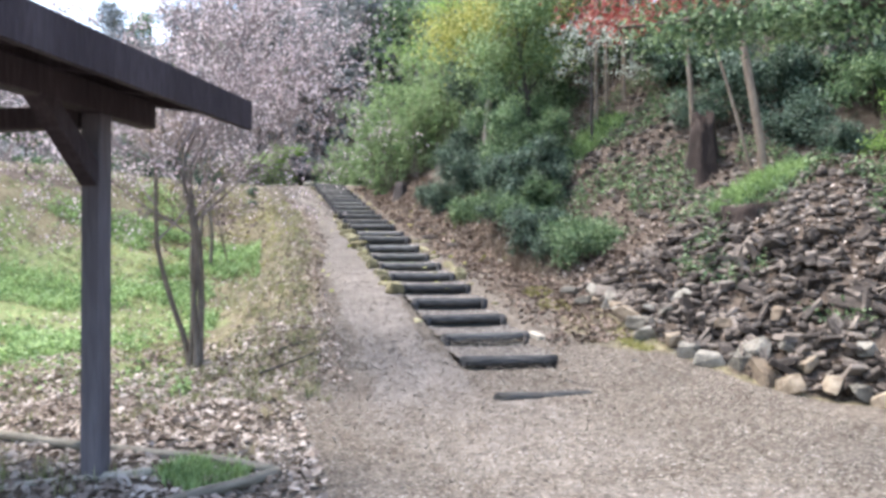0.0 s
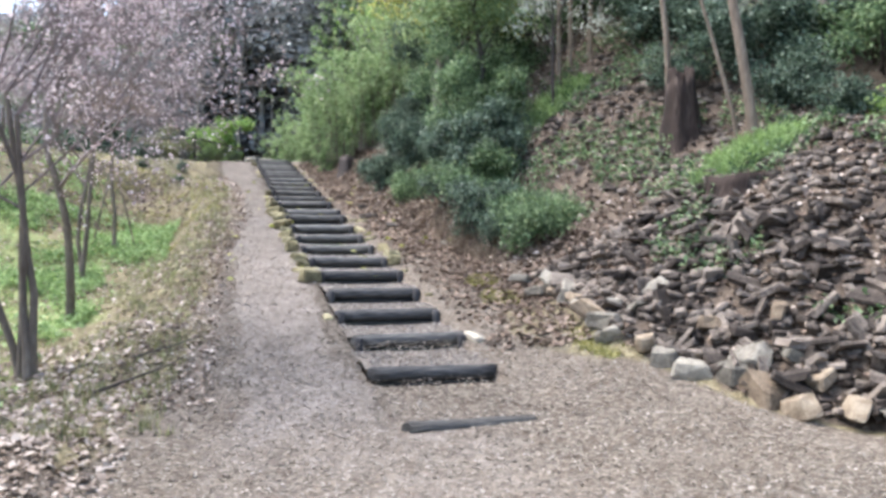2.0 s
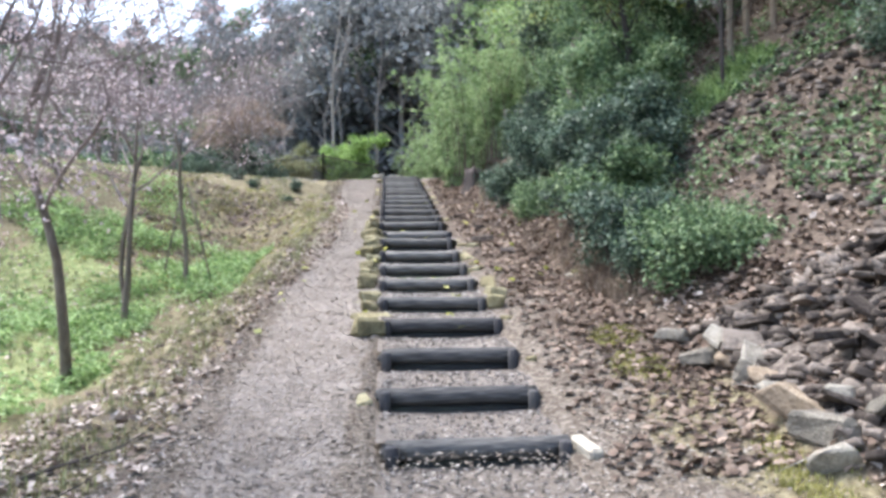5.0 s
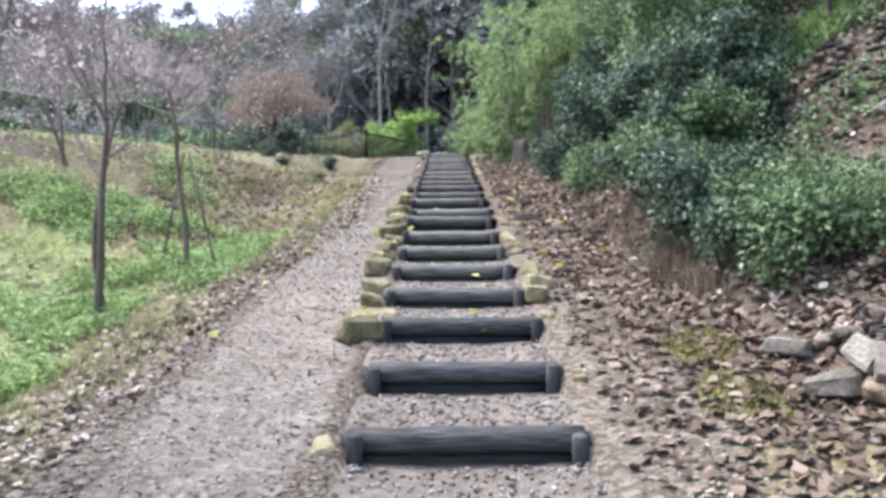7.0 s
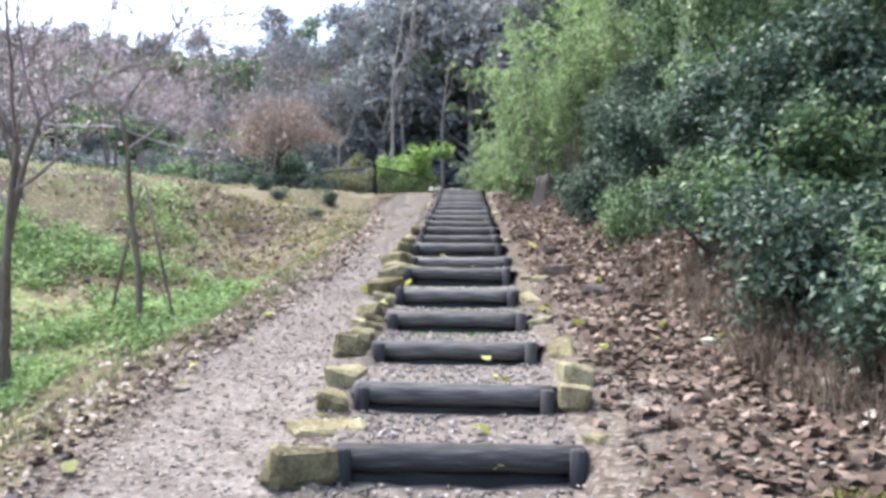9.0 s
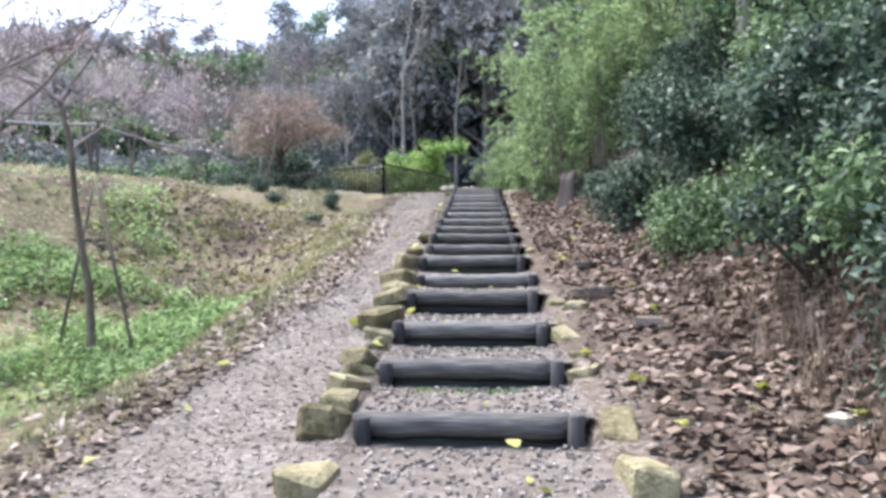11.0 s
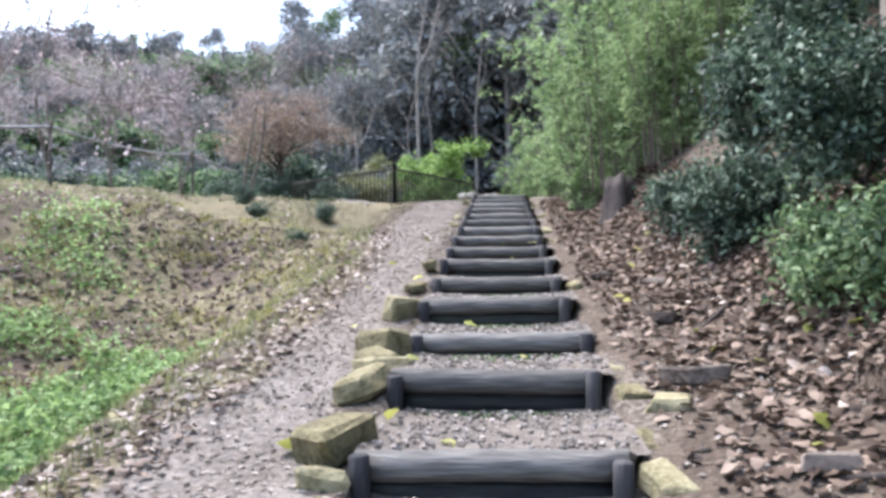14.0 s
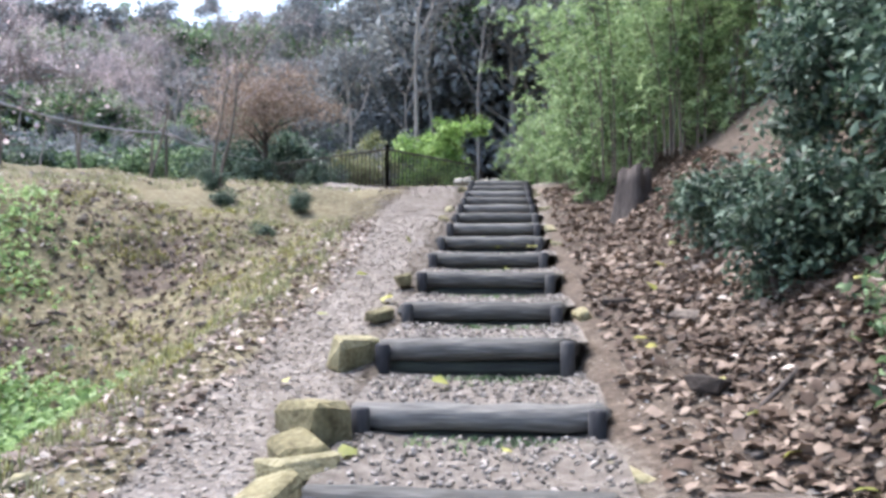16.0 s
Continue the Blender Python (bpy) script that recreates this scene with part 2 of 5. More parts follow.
def raw(name, verts, faces, material, parent=None, label="", smoothed=False):
    """A mesh from arrays: verts n x 3, faces m x 3 or m x 4."""
    verts, faces = np.asarray(verts, np.float32), np.asarray(faces, np.int32)
    me = bpy.data.meshes.new(name)
    n = faces.shape[1]
    me.vertices.add(len(verts))
    me.vertices.foreach_set("co", verts.ravel())
    me.loops.add(faces.size)
    me.loops.foreach_set("vertex_index", faces.ravel())
    me.polygons.add(len(faces))
    me.polygons.foreach_set("loop_start", np.arange(0, faces.size, n, dtype=np.int32))
    if smoothed:
        me.polygons.foreach_set("use_smooth", np.ones(len(faces), bool))
    me.update(calc_edges=True)
    me.validate()
    me.materials.append(material)
    ob = new(name, me)
    if parent:
        ob.parent = parent
    return tagged(ob, label)


def empty(name, at=(0, 0, 0), label="", category="", group="", kind=""):
    ob = new(name)
    ob.location = at
    return tagged(ob, label, category, group, kind)


def box(size, at=(0, 0, 0), bevel=0.01, m=None):
    bm = bmesh.new()
    bmesh.ops.create_cube(bm, size=1, matrix=Matrix.Translation(at) @ Matrix.Diagonal((*size, 1)))
    if bevel:
        bmesh.ops.bevel(bm, geom=bm.edges[:], offset=bevel, segments=1, affect="EDGES")
    if m:
        bm.transform(m)
    return bm


def beam(a, b, w, h, bevel=0.008):
    """A squared timber from a to b."""
    a, b = Vector(a), Vector(b)
    d = b - a
    bm = box((w, h, d.length), (0, 0, d.length / 2), bevel)
    q = d.to_track_quat("Z", "Y")
    bm.transform(Matrix.Translation(a) @ q.to_matrix().to_4x4())
    return bm


def tube(points, radii, sides=8, cap=True, wob=0.0, rng=None):
    """Verts and quads of a tube along points, ends closed by a small ring."""
    pts = [Vector(p) for p in points]
    vs, fs = [], []
    side = None
    for i, p in enumerate(pts):
        d = (pts[min(i + 1, len(pts) - 1)] - pts[max(i - 1, 0)]).normalized()
        if side is None:
            side = d.orthogonal().normalized()
        side = (side - d * side.dot(d)).normalized()
        up = d.cross(side)
        for j in range(sides):
            a = 2 * math.pi * j / sides
            r = radii[i] * (1 + (rng.uniform(-wob, wob) if wob else 0))
            vs.append(p + (side * math.cos(a) + up * math.sin(a)) * r)
    for i in range(len(pts) - 1):
        for j in range(sides):
            k = (j + 1) % sides
            fs.append((i * sides + j, i * sides + k, (i + 1) * sides + k, (i + 1) * sides + j))
    if cap:
        for i, flip in ((0, True), (len(pts) - 1, False)):
            c = len(vs)
            vs.append(pts[i])
            for j in range(0, sides, 2):
                q = [c, i * sides + j, i * sides + (j + 1) % sides, i * sides + (j + 2) % sides]
                fs.append(tuple(q[::-1] if flip else q))
    return vs, fs


def merge(chunks):
    vs, fs, n = [], [], 0
    for v, f in chunks:
        vs.extend(v)
        fs.extend(tuple(i + n for i in q) for q in f)
        n += len(v)
    return vs, fs


def leaf_array(centres, normals, size, rng, aspect=0.5, fold=0.25):
    """Diamond leaves, folded along the middle, at centres; one quad pair each."""
    n = len(centres)
    normals = normals / (np.linalg.norm(normals, axis=1, keepdims=True) + 1e-9)
    t = rng.normal(size=(n, 3))
    t -= normals * np.sum(t * normals, axis=1, keepdims=True)
    t /= np.linalg.norm(t, axis=1, keepdims=True) + 1e-9
    s = np.cross(normals, t)
    L = (size * rng.uniform(0.6, 1.35, n))[:, None]
    tip, tail = centres + t * L / 2, centres - t * L / 2
    drop = normals * L * aspect * fold
    left, right = centres + s * L * aspect / 2 + drop, centres - s * L * aspect / 2 + drop
    verts = np.stack([tail, right, tip, left], axis=1).reshape(-1, 3)
    i = np.arange(n)[:, None] * 4
    faces = np.concatenate([i + np.array([[0, 1, 2]]), i + np.array([[0, 2, 3]])], axis=1).reshape(-1, 3)
    return verts, faces


def curled_leaves(centres, normals, size, rng, aspect=0.62, fold=0.35):
    """Broad six-sided leaves with lifted sides, for those that lie on the ground."""
    n = len(centres)
    normals = normals / (np.linalg.norm(normals, axis=1, keepdims=True) + 1e-9)
    t = rng.normal(size=(n, 3))
    t -= normals * np.sum(t * normals, axis=1, keepdims=True)
    t /= np.linalg.norm(t, axis=1, keepdims=True) + 1e-9
    s = np.cross(normals, t)
    L = (size * rng.uniform(0.5, 1.4, n))[:, None]
    up = normals * L * aspect * fold
    w = s * L * aspect / 2
    bend = normals * L * rng.uniform(-0.05, 0.25, n)[:, None]
    verts = np.stack([centres - t * L / 2, centres - t * L * 0.18 + w + up * rng.uniform(0, 1.4, n)[:, None], centres + t * L * 0.2 + w * 0.85 + up * rng.uniform(0, 1.4, n)[:, None],
                      centres + t * L / 2 + bend, centres + t * L * 0.15 - w * 0.9 + up * rng.uniform(0, 1.4, n)[:, None], centres - t * L * 0.22 - w * 0.95 + up * rng.uniform(0, 1.4, n)[:, None]], axis=1).reshape(-1, 3)
    i = np.arange(n)[:, None] * 6
    faces = np.concatenate([i + np.array([q]) for q in ([0, 1, 5], [1, 4, 5], [1, 2, 4], [2, 3, 4])], axis=1).reshape(-1, 3)
    return verts, faces


def crown_points(blobs, count, rng, clump=0.16, per=14, shell=0.72, flat=0.8):
    """Clumped places and outward directions over a set of ellipsoids (x, y, z, rx, ry, rz)."""
    blobs = np.asarray(blobs, float)
    area = blobs[:, 3] * blobs[:, 4] + blobs[:, 4] * blobs[:, 5] + blobs[:, 3] * blobs[:, 5]
    groups = max(1, count // per)
    pick = rng.choice(len(blobs), groups, p=area / area.sum())
    d = rng.normal(size=(groups, 3))
    d /= np.linalg.norm(d, axis=1, keepdims=True)
    d[:, 2] = np.where(d[:, 2] < -0.35, -d[:, 2], d[:, 2])
    r = rng.uniform(shell, 1.06, groups)[:, None]
    c = blobs[pick, :3] + d * blobs[pick, 3:] * r
    p = np.repeat(c, per, axis=0)
    nrm = np.repeat(d, per, axis=0)
    j = rng.normal(size=p.shape) * clump
    j[:, 2] *= flat
    p = p + j
    nrm = nrm * 0.7 + rng.normal(size=p.shape) * 0.6 + np.array([0, 0, 0.35])
    return p, nrm


def crown(name, blobs, count, size, material, seed, parent=None, label="", clump=0.16, per=14, shell=0.72, aspect=0.5, flat=0.8):
    rng = np.random.default_rng(seed)
    p, nrm = crown_points(blobs, count, rng, clump, per, shell, flat)
    v, f = leaf_array(p, nrm, size, rng, aspect)
    return raw(name, v, f, material, parent, label)


def skeleton(start, direction, length, radius, levels, rng, spread=0.6, kids=3, droop=0.0, wander=0.12, seg=5, lift=0.1, tips=None):
    """Tubes of a branching stem; collects twig ends in tips."""
    out = []

    def grow(p, d, ln, r, level):
        pts, rad = [p.copy()], [r]
        for i in range(seg):
            d = (d + Vector(rng.normal(size=3)) * wander + Vector((0, 0, lift - droop))).normalized()
            p = p + d * ln / seg
            pts.append(p.copy())
            rad.append(r * (1 - 0.5 * (i + 1) / seg))
            if level > 0 and i >= (1 if level < levels else 3) and rng.random() < 0.85:
                side = Vector(rng.normal(size=3))
                side = (side - d * side.dot(d)).normalized()
                grow(p.copy(), (d * (1 - spread * 0.6) + side * spread).normalized(), ln * rng.uniform(0.45, 0.7), rad[-1] * 0.62, level - 1)
        if level > 0:
            for _ in range(kids - 1):
                side = Vector(rng.normal(size=3))
                side = (side - d * side.dot(d)).normalized()
                grow(p.copy(), (d + side * spread).normalized(), ln * rng.uniform(0.5, 0.75), rad[-1] * 0.75, level - 1)
        elif tips is not None:
            tips.extend(pts[2:])
        out.append((pts, rad))

    grow(Vector(start), Vector(direction).normalized(), length, radius, levels)
    return out


def rock_bm(rng, size, points=15, bevel=0.06):
    """An angular stone: the hull of scattered points, edges knocked off."""
    bm = bmesh.new()
    for _ in range(points):
        d = rng.normal(size=3)
        d /= np.linalg.norm(d)
        d = np.sign(d) * np.abs(d) ** 0.7
        bm.verts.new(d * np.array(size) / 2)
    hull = bmesh.ops.convex_hull(bm, input=bm.verts[:])
    loose = [v for v in bm.verts if not v.link_faces]
    bmesh.ops.delete(bm, geom=loose, context="VERTS")
    bmesh.ops.dissolve_limit(bm, angle_limit=radians(14), verts=bm.verts[:], edges=bm.edges[:])
    if bevel:
        bmesh.ops.bevel(bm, geom=bm.edges[:], offset=bevel * min(size), segments=1, affect="EDGES")
    bmesh.ops.triangulate(bm, faces=bm.faces[:])
    return bm


def rock_mesh(name, rng, size, material, points=15, bevel=0.06):
    me = bpy.data.meshes.new(name)
    bm = rock_bm(rng, size, points, bevel)
    bm.to_mesh(me)
    bm.free()
    me.materials.append(material)
    return me


# ---- ground ----
def axis(near0, near1, step, far):
    mid = np.arange(near0, near1 + 1e-6, step)
    out = np.geomspace(step, far, 34)
    return np.concatenate([near0 - out[::-1], mid, near1 + out])


def relief(u, v):
    a = noise.noise((u * 0.55, v * 0.55, 0.3)) * 0.07 + noise.noise((u * 1.9, v * 1.9, 4.1)) * 0.03 + noise.noise((u * 5, v * 5, 8)) * 0.012
    rough = 1.0
    if -2.1 < v < 2 or u < 0 and -3 < v < toe(u):
        rough = 0.35
    elif v < -2.1:
        rough = 1.5 + 1.3 * min(1.0, max(0.0, (u - 8) / 4)) * (v < -2.5)
    elif v > 2:
        rough = 1.7
    return a * rough


def build_ground():
    us, vs = axis(-9, 25, 0.14, 900), axis(-11, 9, 0.14, 900)
    U, V = np.meshgrid(us, vs, indexing="ij")
    Z = ground(U, V)
    for i in range(len(us)):
        if -12 < us[i] < 40:
            for j in range(len(vs)):
                if -16 < vs[j] < 14:
                    Z[i, j] += relief(us[i], vs[j])
    stair = (U > -0.05) & (U < 23.3)
    Z -= np.where(stair, 0.3 * smooth((0.57 - np.abs(V)) / 0.1), 0)
    X, Y = xy(U, V)
    verts = np.stack([X, Y, Z], axis=2).reshape(-1, 3)
    nv = len(vs)
    i, j = np.meshgrid(np.arange(len(us) - 1), np.arange(nv - 1), indexing="ij")
    a = (i * nv + j).ravel()
    faces = np.stack([a, a + 1, a + nv + 1, a + nv], axis=1)[:, ::-1]
    ob = raw("ground", verts, faces, ground_mat(), smoothed=True)
    # cover: red = gravel, green = greenery, blue = bare brown earth and leaves, alpha = worn path
    u, v = U.ravel(), V.ravel()
    wob = np.array([noise.noise((a * 0.9, b * 0.9, 2.2)) for a, b in zip(np.clip(u, -60, 60), np.clip(v, -60, 60))])
    gravel = smooth((v + path_edge(u) + 0.1 + 0.35 * wob) / 0.5) * smooth((toe(u) - 0.4 - v + 0.4 * wob) / 0.7)
    near = smooth((u + 0.8 + wob) / 2.2)
    gravel = gravel * near + (1 - near) * smooth((v + 3.3 + 0.6 * wob - 0.12 * u) / 1.2) * smooth((toe(u) + 0.1 - v) / 0.4)
    gravel = np.where(u > 23.2, smooth((v + 5 + wob) / 1.5) * smooth((2.2 - v + wob) / 1) * smooth((28.5 - u) / 5), gravel)
    green = smooth((-v - 3.3 + 0.9 * wob) / 0.9) * smooth((13.5 - u + 2 * wob) / 4) * smooth((u + 0.5 + wob) / 2.5)
    far = smooth((np.hypot(u - 10, v) - 20) / 6)
    earth = smooth((v - 0.85 - 0.4 * wob) / 0.6) * smooth((u - 1) / 3)
    earth = np.maximum(earth, smooth((v - 0.45) / 0.15) * smooth((u - 1.2) / 1.5))
    earth = np.maximum(earth, smooth((v - toe(u) + 0.15) / 0.3))
    earth = np.maximum(earth, far * (gravel < 0.3))
    earth = np.maximum(earth, smooth((-v - 2.6 + wob) / 0.8) * smooth((2.2 - u + 1.5 * wob) / 2))
    earth = np.maximum(earth, 0.42 * smooth((-v - path_edge(u) + 0.35 + 0.4 * wob) / 0.4) * smooth((v + path_edge(u) + 1.25 + 0.6 * wob) / 0.6) * smooth(u / 1.5) * smooth((18 - u) / 2))
    earth = np.maximum(earth, 0.8 * smooth((wob - 0.02) / 0.25) * smooth((-v - 2.5) / 0.5) * smooth((u - 7) / 4) * smooth((19 - u) / 3))
    trod = smooth((v + 1.95 + 0.3 * wob) / 0.5) * smooth((-0.6 - v + 0.25 * wob) / 0.35)
    near = smooth((u + 1.2 + wob) / 2.4)
    trod = trod * near + (1 - near) * 0.5 * smooth((v + 2.6 + wob) / 1.2) * smooth((1.0 - v + wob) / 1.2)
    trod = np.where(u > 23, gravel, trod)
    col = np.stack([gravel, green, earth, trod], axis=1).astype(np.float32)
    at = ob.data.color_attributes.new("cover", "FLOAT_COLOR", "POINT")
    at.data.foreach_set("color", col.ravel())
    tagged(ob, "gravel path, leaf litter and grassy banks of a wooded hillside", "ground", kind="structure")
    return ob


def ground_mat():
    m = bpy.data.materials.new("ground_cover")
    m.use_nodes = True
    nt = m.node_tree
    N, L = nt.nodes, nt.links
    b = N["Principled BSDF"]
    b.inputs["Roughness"].default_value = 0.95
    b.inputs["Specular IOR Level"].default_value = 0.15
    tc = N.new("ShaderNodeTexCoord")

    def nz(scale, detail=6.0, rough=0.6):
        n = N.new("ShaderNodeTexNoise")
        n.inputs["Scale"].default_value, n.inputs["Detail"].default_value, n.inputs["Roughness"].default_value = scale, detail, rough
        L.new(tc.outputs["Object"], n.inputs["Vector"])
        return n.outputs["Fac"]

    def ramp(src, cols, lo=0.3, hi=0.7):
        r = N.new("ShaderNodeValToRGB")
        e = r.color_ramp.elements
        while len(e) < len(cols):
            e.new(0.5)
        for i, c in enumerate(cols):
            e[i].position, e[i].color = lo + (hi - lo) * i / (len(cols) - 1), (*c, 1)
        L.new(src, r.inputs["Fac"])
        return r.outputs["Color"]

    def mixc(fac, a, c, kind="MIX"):
        x = N.new("ShaderNodeMix")
        x.data_type, x.blend_type = "RGBA", kind
        if isinstance(fac, float):
            x.inputs["Factor"].default_value = fac
        else:
            L.new(fac, x.inputs["Factor"])
        L.new(a, x.inputs["A"])
        L.new(c, x.inputs["B"])
        return x.outputs["Result"]

    vor = N.new("ShaderNodeTexVoronoi")
    vor.inputs["Scale"].default_value = 30
    L.new(tc.outputs["Object"], vor.inputs["Vector"])
    sep = N.new("ShaderNodeSeparateColor")
    L.new(vor.outputs["Color"], sep.inputs["Color"])
    stones = ramp(sep.outputs["Red"], [(0.048, 0.04, 0.031), (0.1, 0.086, 0.069), (0.158, 0.139, 0.114), (0.27, 0.246, 0.21)], 0.05, 0.95)
    dust = ramp(nz(1.1), [(0.075, 0.058, 0.047), (0.125, 0.103, 0.086), (0.19, 0.165, 0.145)], 0.35, 0.65)
    worn = ramp(nz(3.0, 9), [(0.14, 0.12, 0.106), (0.215, 0.19, 0.172), (0.305, 0.278, 0.256)], 0.3, 0.7)
    litter = ramp(nz(22, 8), [(0.05, 0.037, 0.029), (0.11, 0.084, 0.066), (0.2, 0.16, 0.13)])
    rough_gravel = mixc(0.45, stones, mixc(0.4, dust, litter))
    worn_gravel = mixc(0.58, stones, worn)
    earth = ramp(nz(5, 8), [(0.034, 0.027, 0.021), (0.074, 0.06, 0.047), (0.14, 0.117, 0.093)])
    earth = mixc(0.5, litter, earth)
    green = ramp(nz(9, 8), [(0.08, 0.1, 0.045), (0.16, 0.19, 0.08), (0.28, 0.29, 0.15)])
    straw = ramp(nz(14, 8), [(0.078, 0.064, 0.04), (0.152, 0.132, 0.08), (0.265, 0.237, 0.155)])
    cov = N.new("ShaderNodeVertexColor")
    cov.layer_name = "cover"
    cs = N.new("ShaderNodeSeparateColor")
    L.new(cov.outputs["Color"], cs.inputs["Color"])

    def rag(src, scale, width=0.35):
        """The cover's edge, broken up by noise."""
        a = N.new("ShaderNodeMath")
        a.operation = "MULTIPLY_ADD"
        L.new(nz(scale), a.inputs[0])
        a.inputs[1].default_value = width * 2
        a.inputs[2].default_value = -width
        s = N.new("ShaderNodeMath")
        L.new(src, s.inputs[0])
        L.new(a.outputs[0], s.inputs[1])
        r = N.new("ShaderNodeMapRange")
        r.interpolation_type = "SMOOTHSTEP"
        r.inputs["From Min"].default_value, r.inputs["From Max"].default_value = 0.35, 0.65
        L.new(s.outputs[0], r.inputs["Value"])
        return r.outputs["Result"]

    base_c = mixc(rag(cs.outputs["Green"], 1.6, 0.6), mixc(rag(cs.outputs["Blue"], 3.0), straw, earth), mixc(rag(cs.outputs["Green"], 0.8, 0.9), straw, green))
    gravel = mixc(rag(cov.outputs["Alpha"], 4.0, 0.3), rough_gravel, worn_gravel)
    col = mixc(rag(cs.outputs["Red"], 2.5, 0.3), base_c, gravel)
    L.new(col, b.inputs["Base Color"])
    bp = N.new("ShaderNodeBump")
    bp.inputs["Strength"].default_value, bp.inputs["Distance"].default_value = 0.7, 0.02
    L.new(vor.outputs["Distance"], bp.inputs["Height"])
    bp2 = N.new("ShaderNodeBump")
    bp2.inputs["Strength"].default_value, bp2.inputs["Distance"].default_value = 0.6, 0.03
    L.new(nz(24, 8), bp2.inputs["Height"])
    L.new(bp.outputs["Normal"], bp2.inputs["Normal"])
    L.new(bp2.outputs["Normal"], b.inputs["Normal"])
    return m


build_ground()


# ---- stairs: log risers and gravel treads ----
def log_bm(length, r, rng, lean=0.0):
    n = 7
    pts = [((i / (n - 1) - 0.5) * length, rng.uniform(-0.006, 0.006), rng.uniform(-0.005, 0.005)) for i in range(n)]
    rad = [r * rng.uniform(0.95, 1.04) for _ in range(n)]
    pts = [(pts[0][0] - 0.004, 0, 0)] + pts + [(pts[-1][0] + 0.004, 0, 0)]
    rad = [r * 0.86] + rad + [r * 0.86]
    return tube(pts, rad, 14, True, 0.03, rng)


def build_step(k):
    rng = np.random.default_rng(100 + k)
    u, zt = step_u(k), step_z(k)
    x, y = xy(u, 0)
    thing = empty("log_step", (x, y, zt), "weathered dark round-log riser with stakes on the hillside stair", "step", "log stair steps")
    thing.rotation_euler = (0, radians(rng.uniform(-0.5, 0.5)), radians(YAW + rng.uniform(-1.2, 1.2)))
    shift, length = riser(k)[2:]
    v, f = log_bm(length - 0.02, 0.068, rng)
    raw("top_log", [Vector(p) + Vector((shift, 0, -0.066)) for p in v], f, LOGDK if k < 7 else LOG, thing, "", True)
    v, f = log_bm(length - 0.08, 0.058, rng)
    raw("lower_log", [Vector(p) + Vector((shift, 0.03, -0.188)) for p in v], f, LOGLOW, thing, "dark lower log", True)
    if k > 1:
        for side in (-1, 1):
            h = 0.02 + rng.uniform(-0.02, 0.015)
            px = side * (length / 2 - 0.04) + shift
            v, f = tube([(px, -0.09, -0.34), (px, -0.092, -0.1), (px, -0.094, -h), (px, -0.094, -h + 0.008)], [0.045, 0.045, 0.044, 0.034], 10, True, 0.04, rng)
            raw("stake", v, f, POSTW, thing, "", True)


def build_tread(k):
    rng = np.random.default_rng(300 + k)
    u0, u1, z0 = step_u(k) + 0.02, step_u(k + 1) + 0.05 if k < STEPS else step_u(k) + 1.2, step_z(k)
    nu, nv = 12, 14
    vs, fs = [], []
    for i in range(nu):
        for j in range(nv):
            u, v = u0 + (u1 - u0) * i / (nu - 1), -0.63 + 1.26 * j / (nv - 1)
            e = i / (nu - 1)
            side = abs(v) / 0.63
            z = z0 - 0.03 + 0.025 * e + 0.03 * side ** 3 * min(1.0, 0.2 + 2.5 * e) + noise.noise((u * 4, v * 4, 1)) * 0.014 + noise.noise((u * 14, v * 14, 3)) * 0.007
            vs.append((*xy(u, v), z))
    for i in range(nu - 1):
        for j in range(nv - 1):
            a = i * nv + j
            fs.append((a, a + 1, a + nv + 1, a + nv)[::-1])
    ob = raw("stair_tread", vs, fs, TREAD, None, "", True)
    tagged(ob, "compacted gravel and earth tread behind a log riser", "tread", "stair treads", "structure")


for k in range(1, STEPS + 1):
    build_step(k)
    build_tread(k)


def build_first_log():
    """The lowest log, all but buried in the gravel."""
    rng = np.random.default_rng(77)
    x, y = 1.11, 9.19
    v, f = log_bm(1.12, 0.06, rng)
    ob = raw("buried_log", v, f, LOG, None, "", True)
    ob.location = (x, y, -0.035)
    ob.rotation_euler = (0, radians(1.6), radians(21))
    tagged(ob, "half-buried grey log lying in the gravel before the stair", "log")


build_first_log()


# ---- pavilion ----
PV = Matrix.Translation((-2.44, 5.9, 0)) @ Matrix.Rotation(radians(-9.7), 4, "Z")


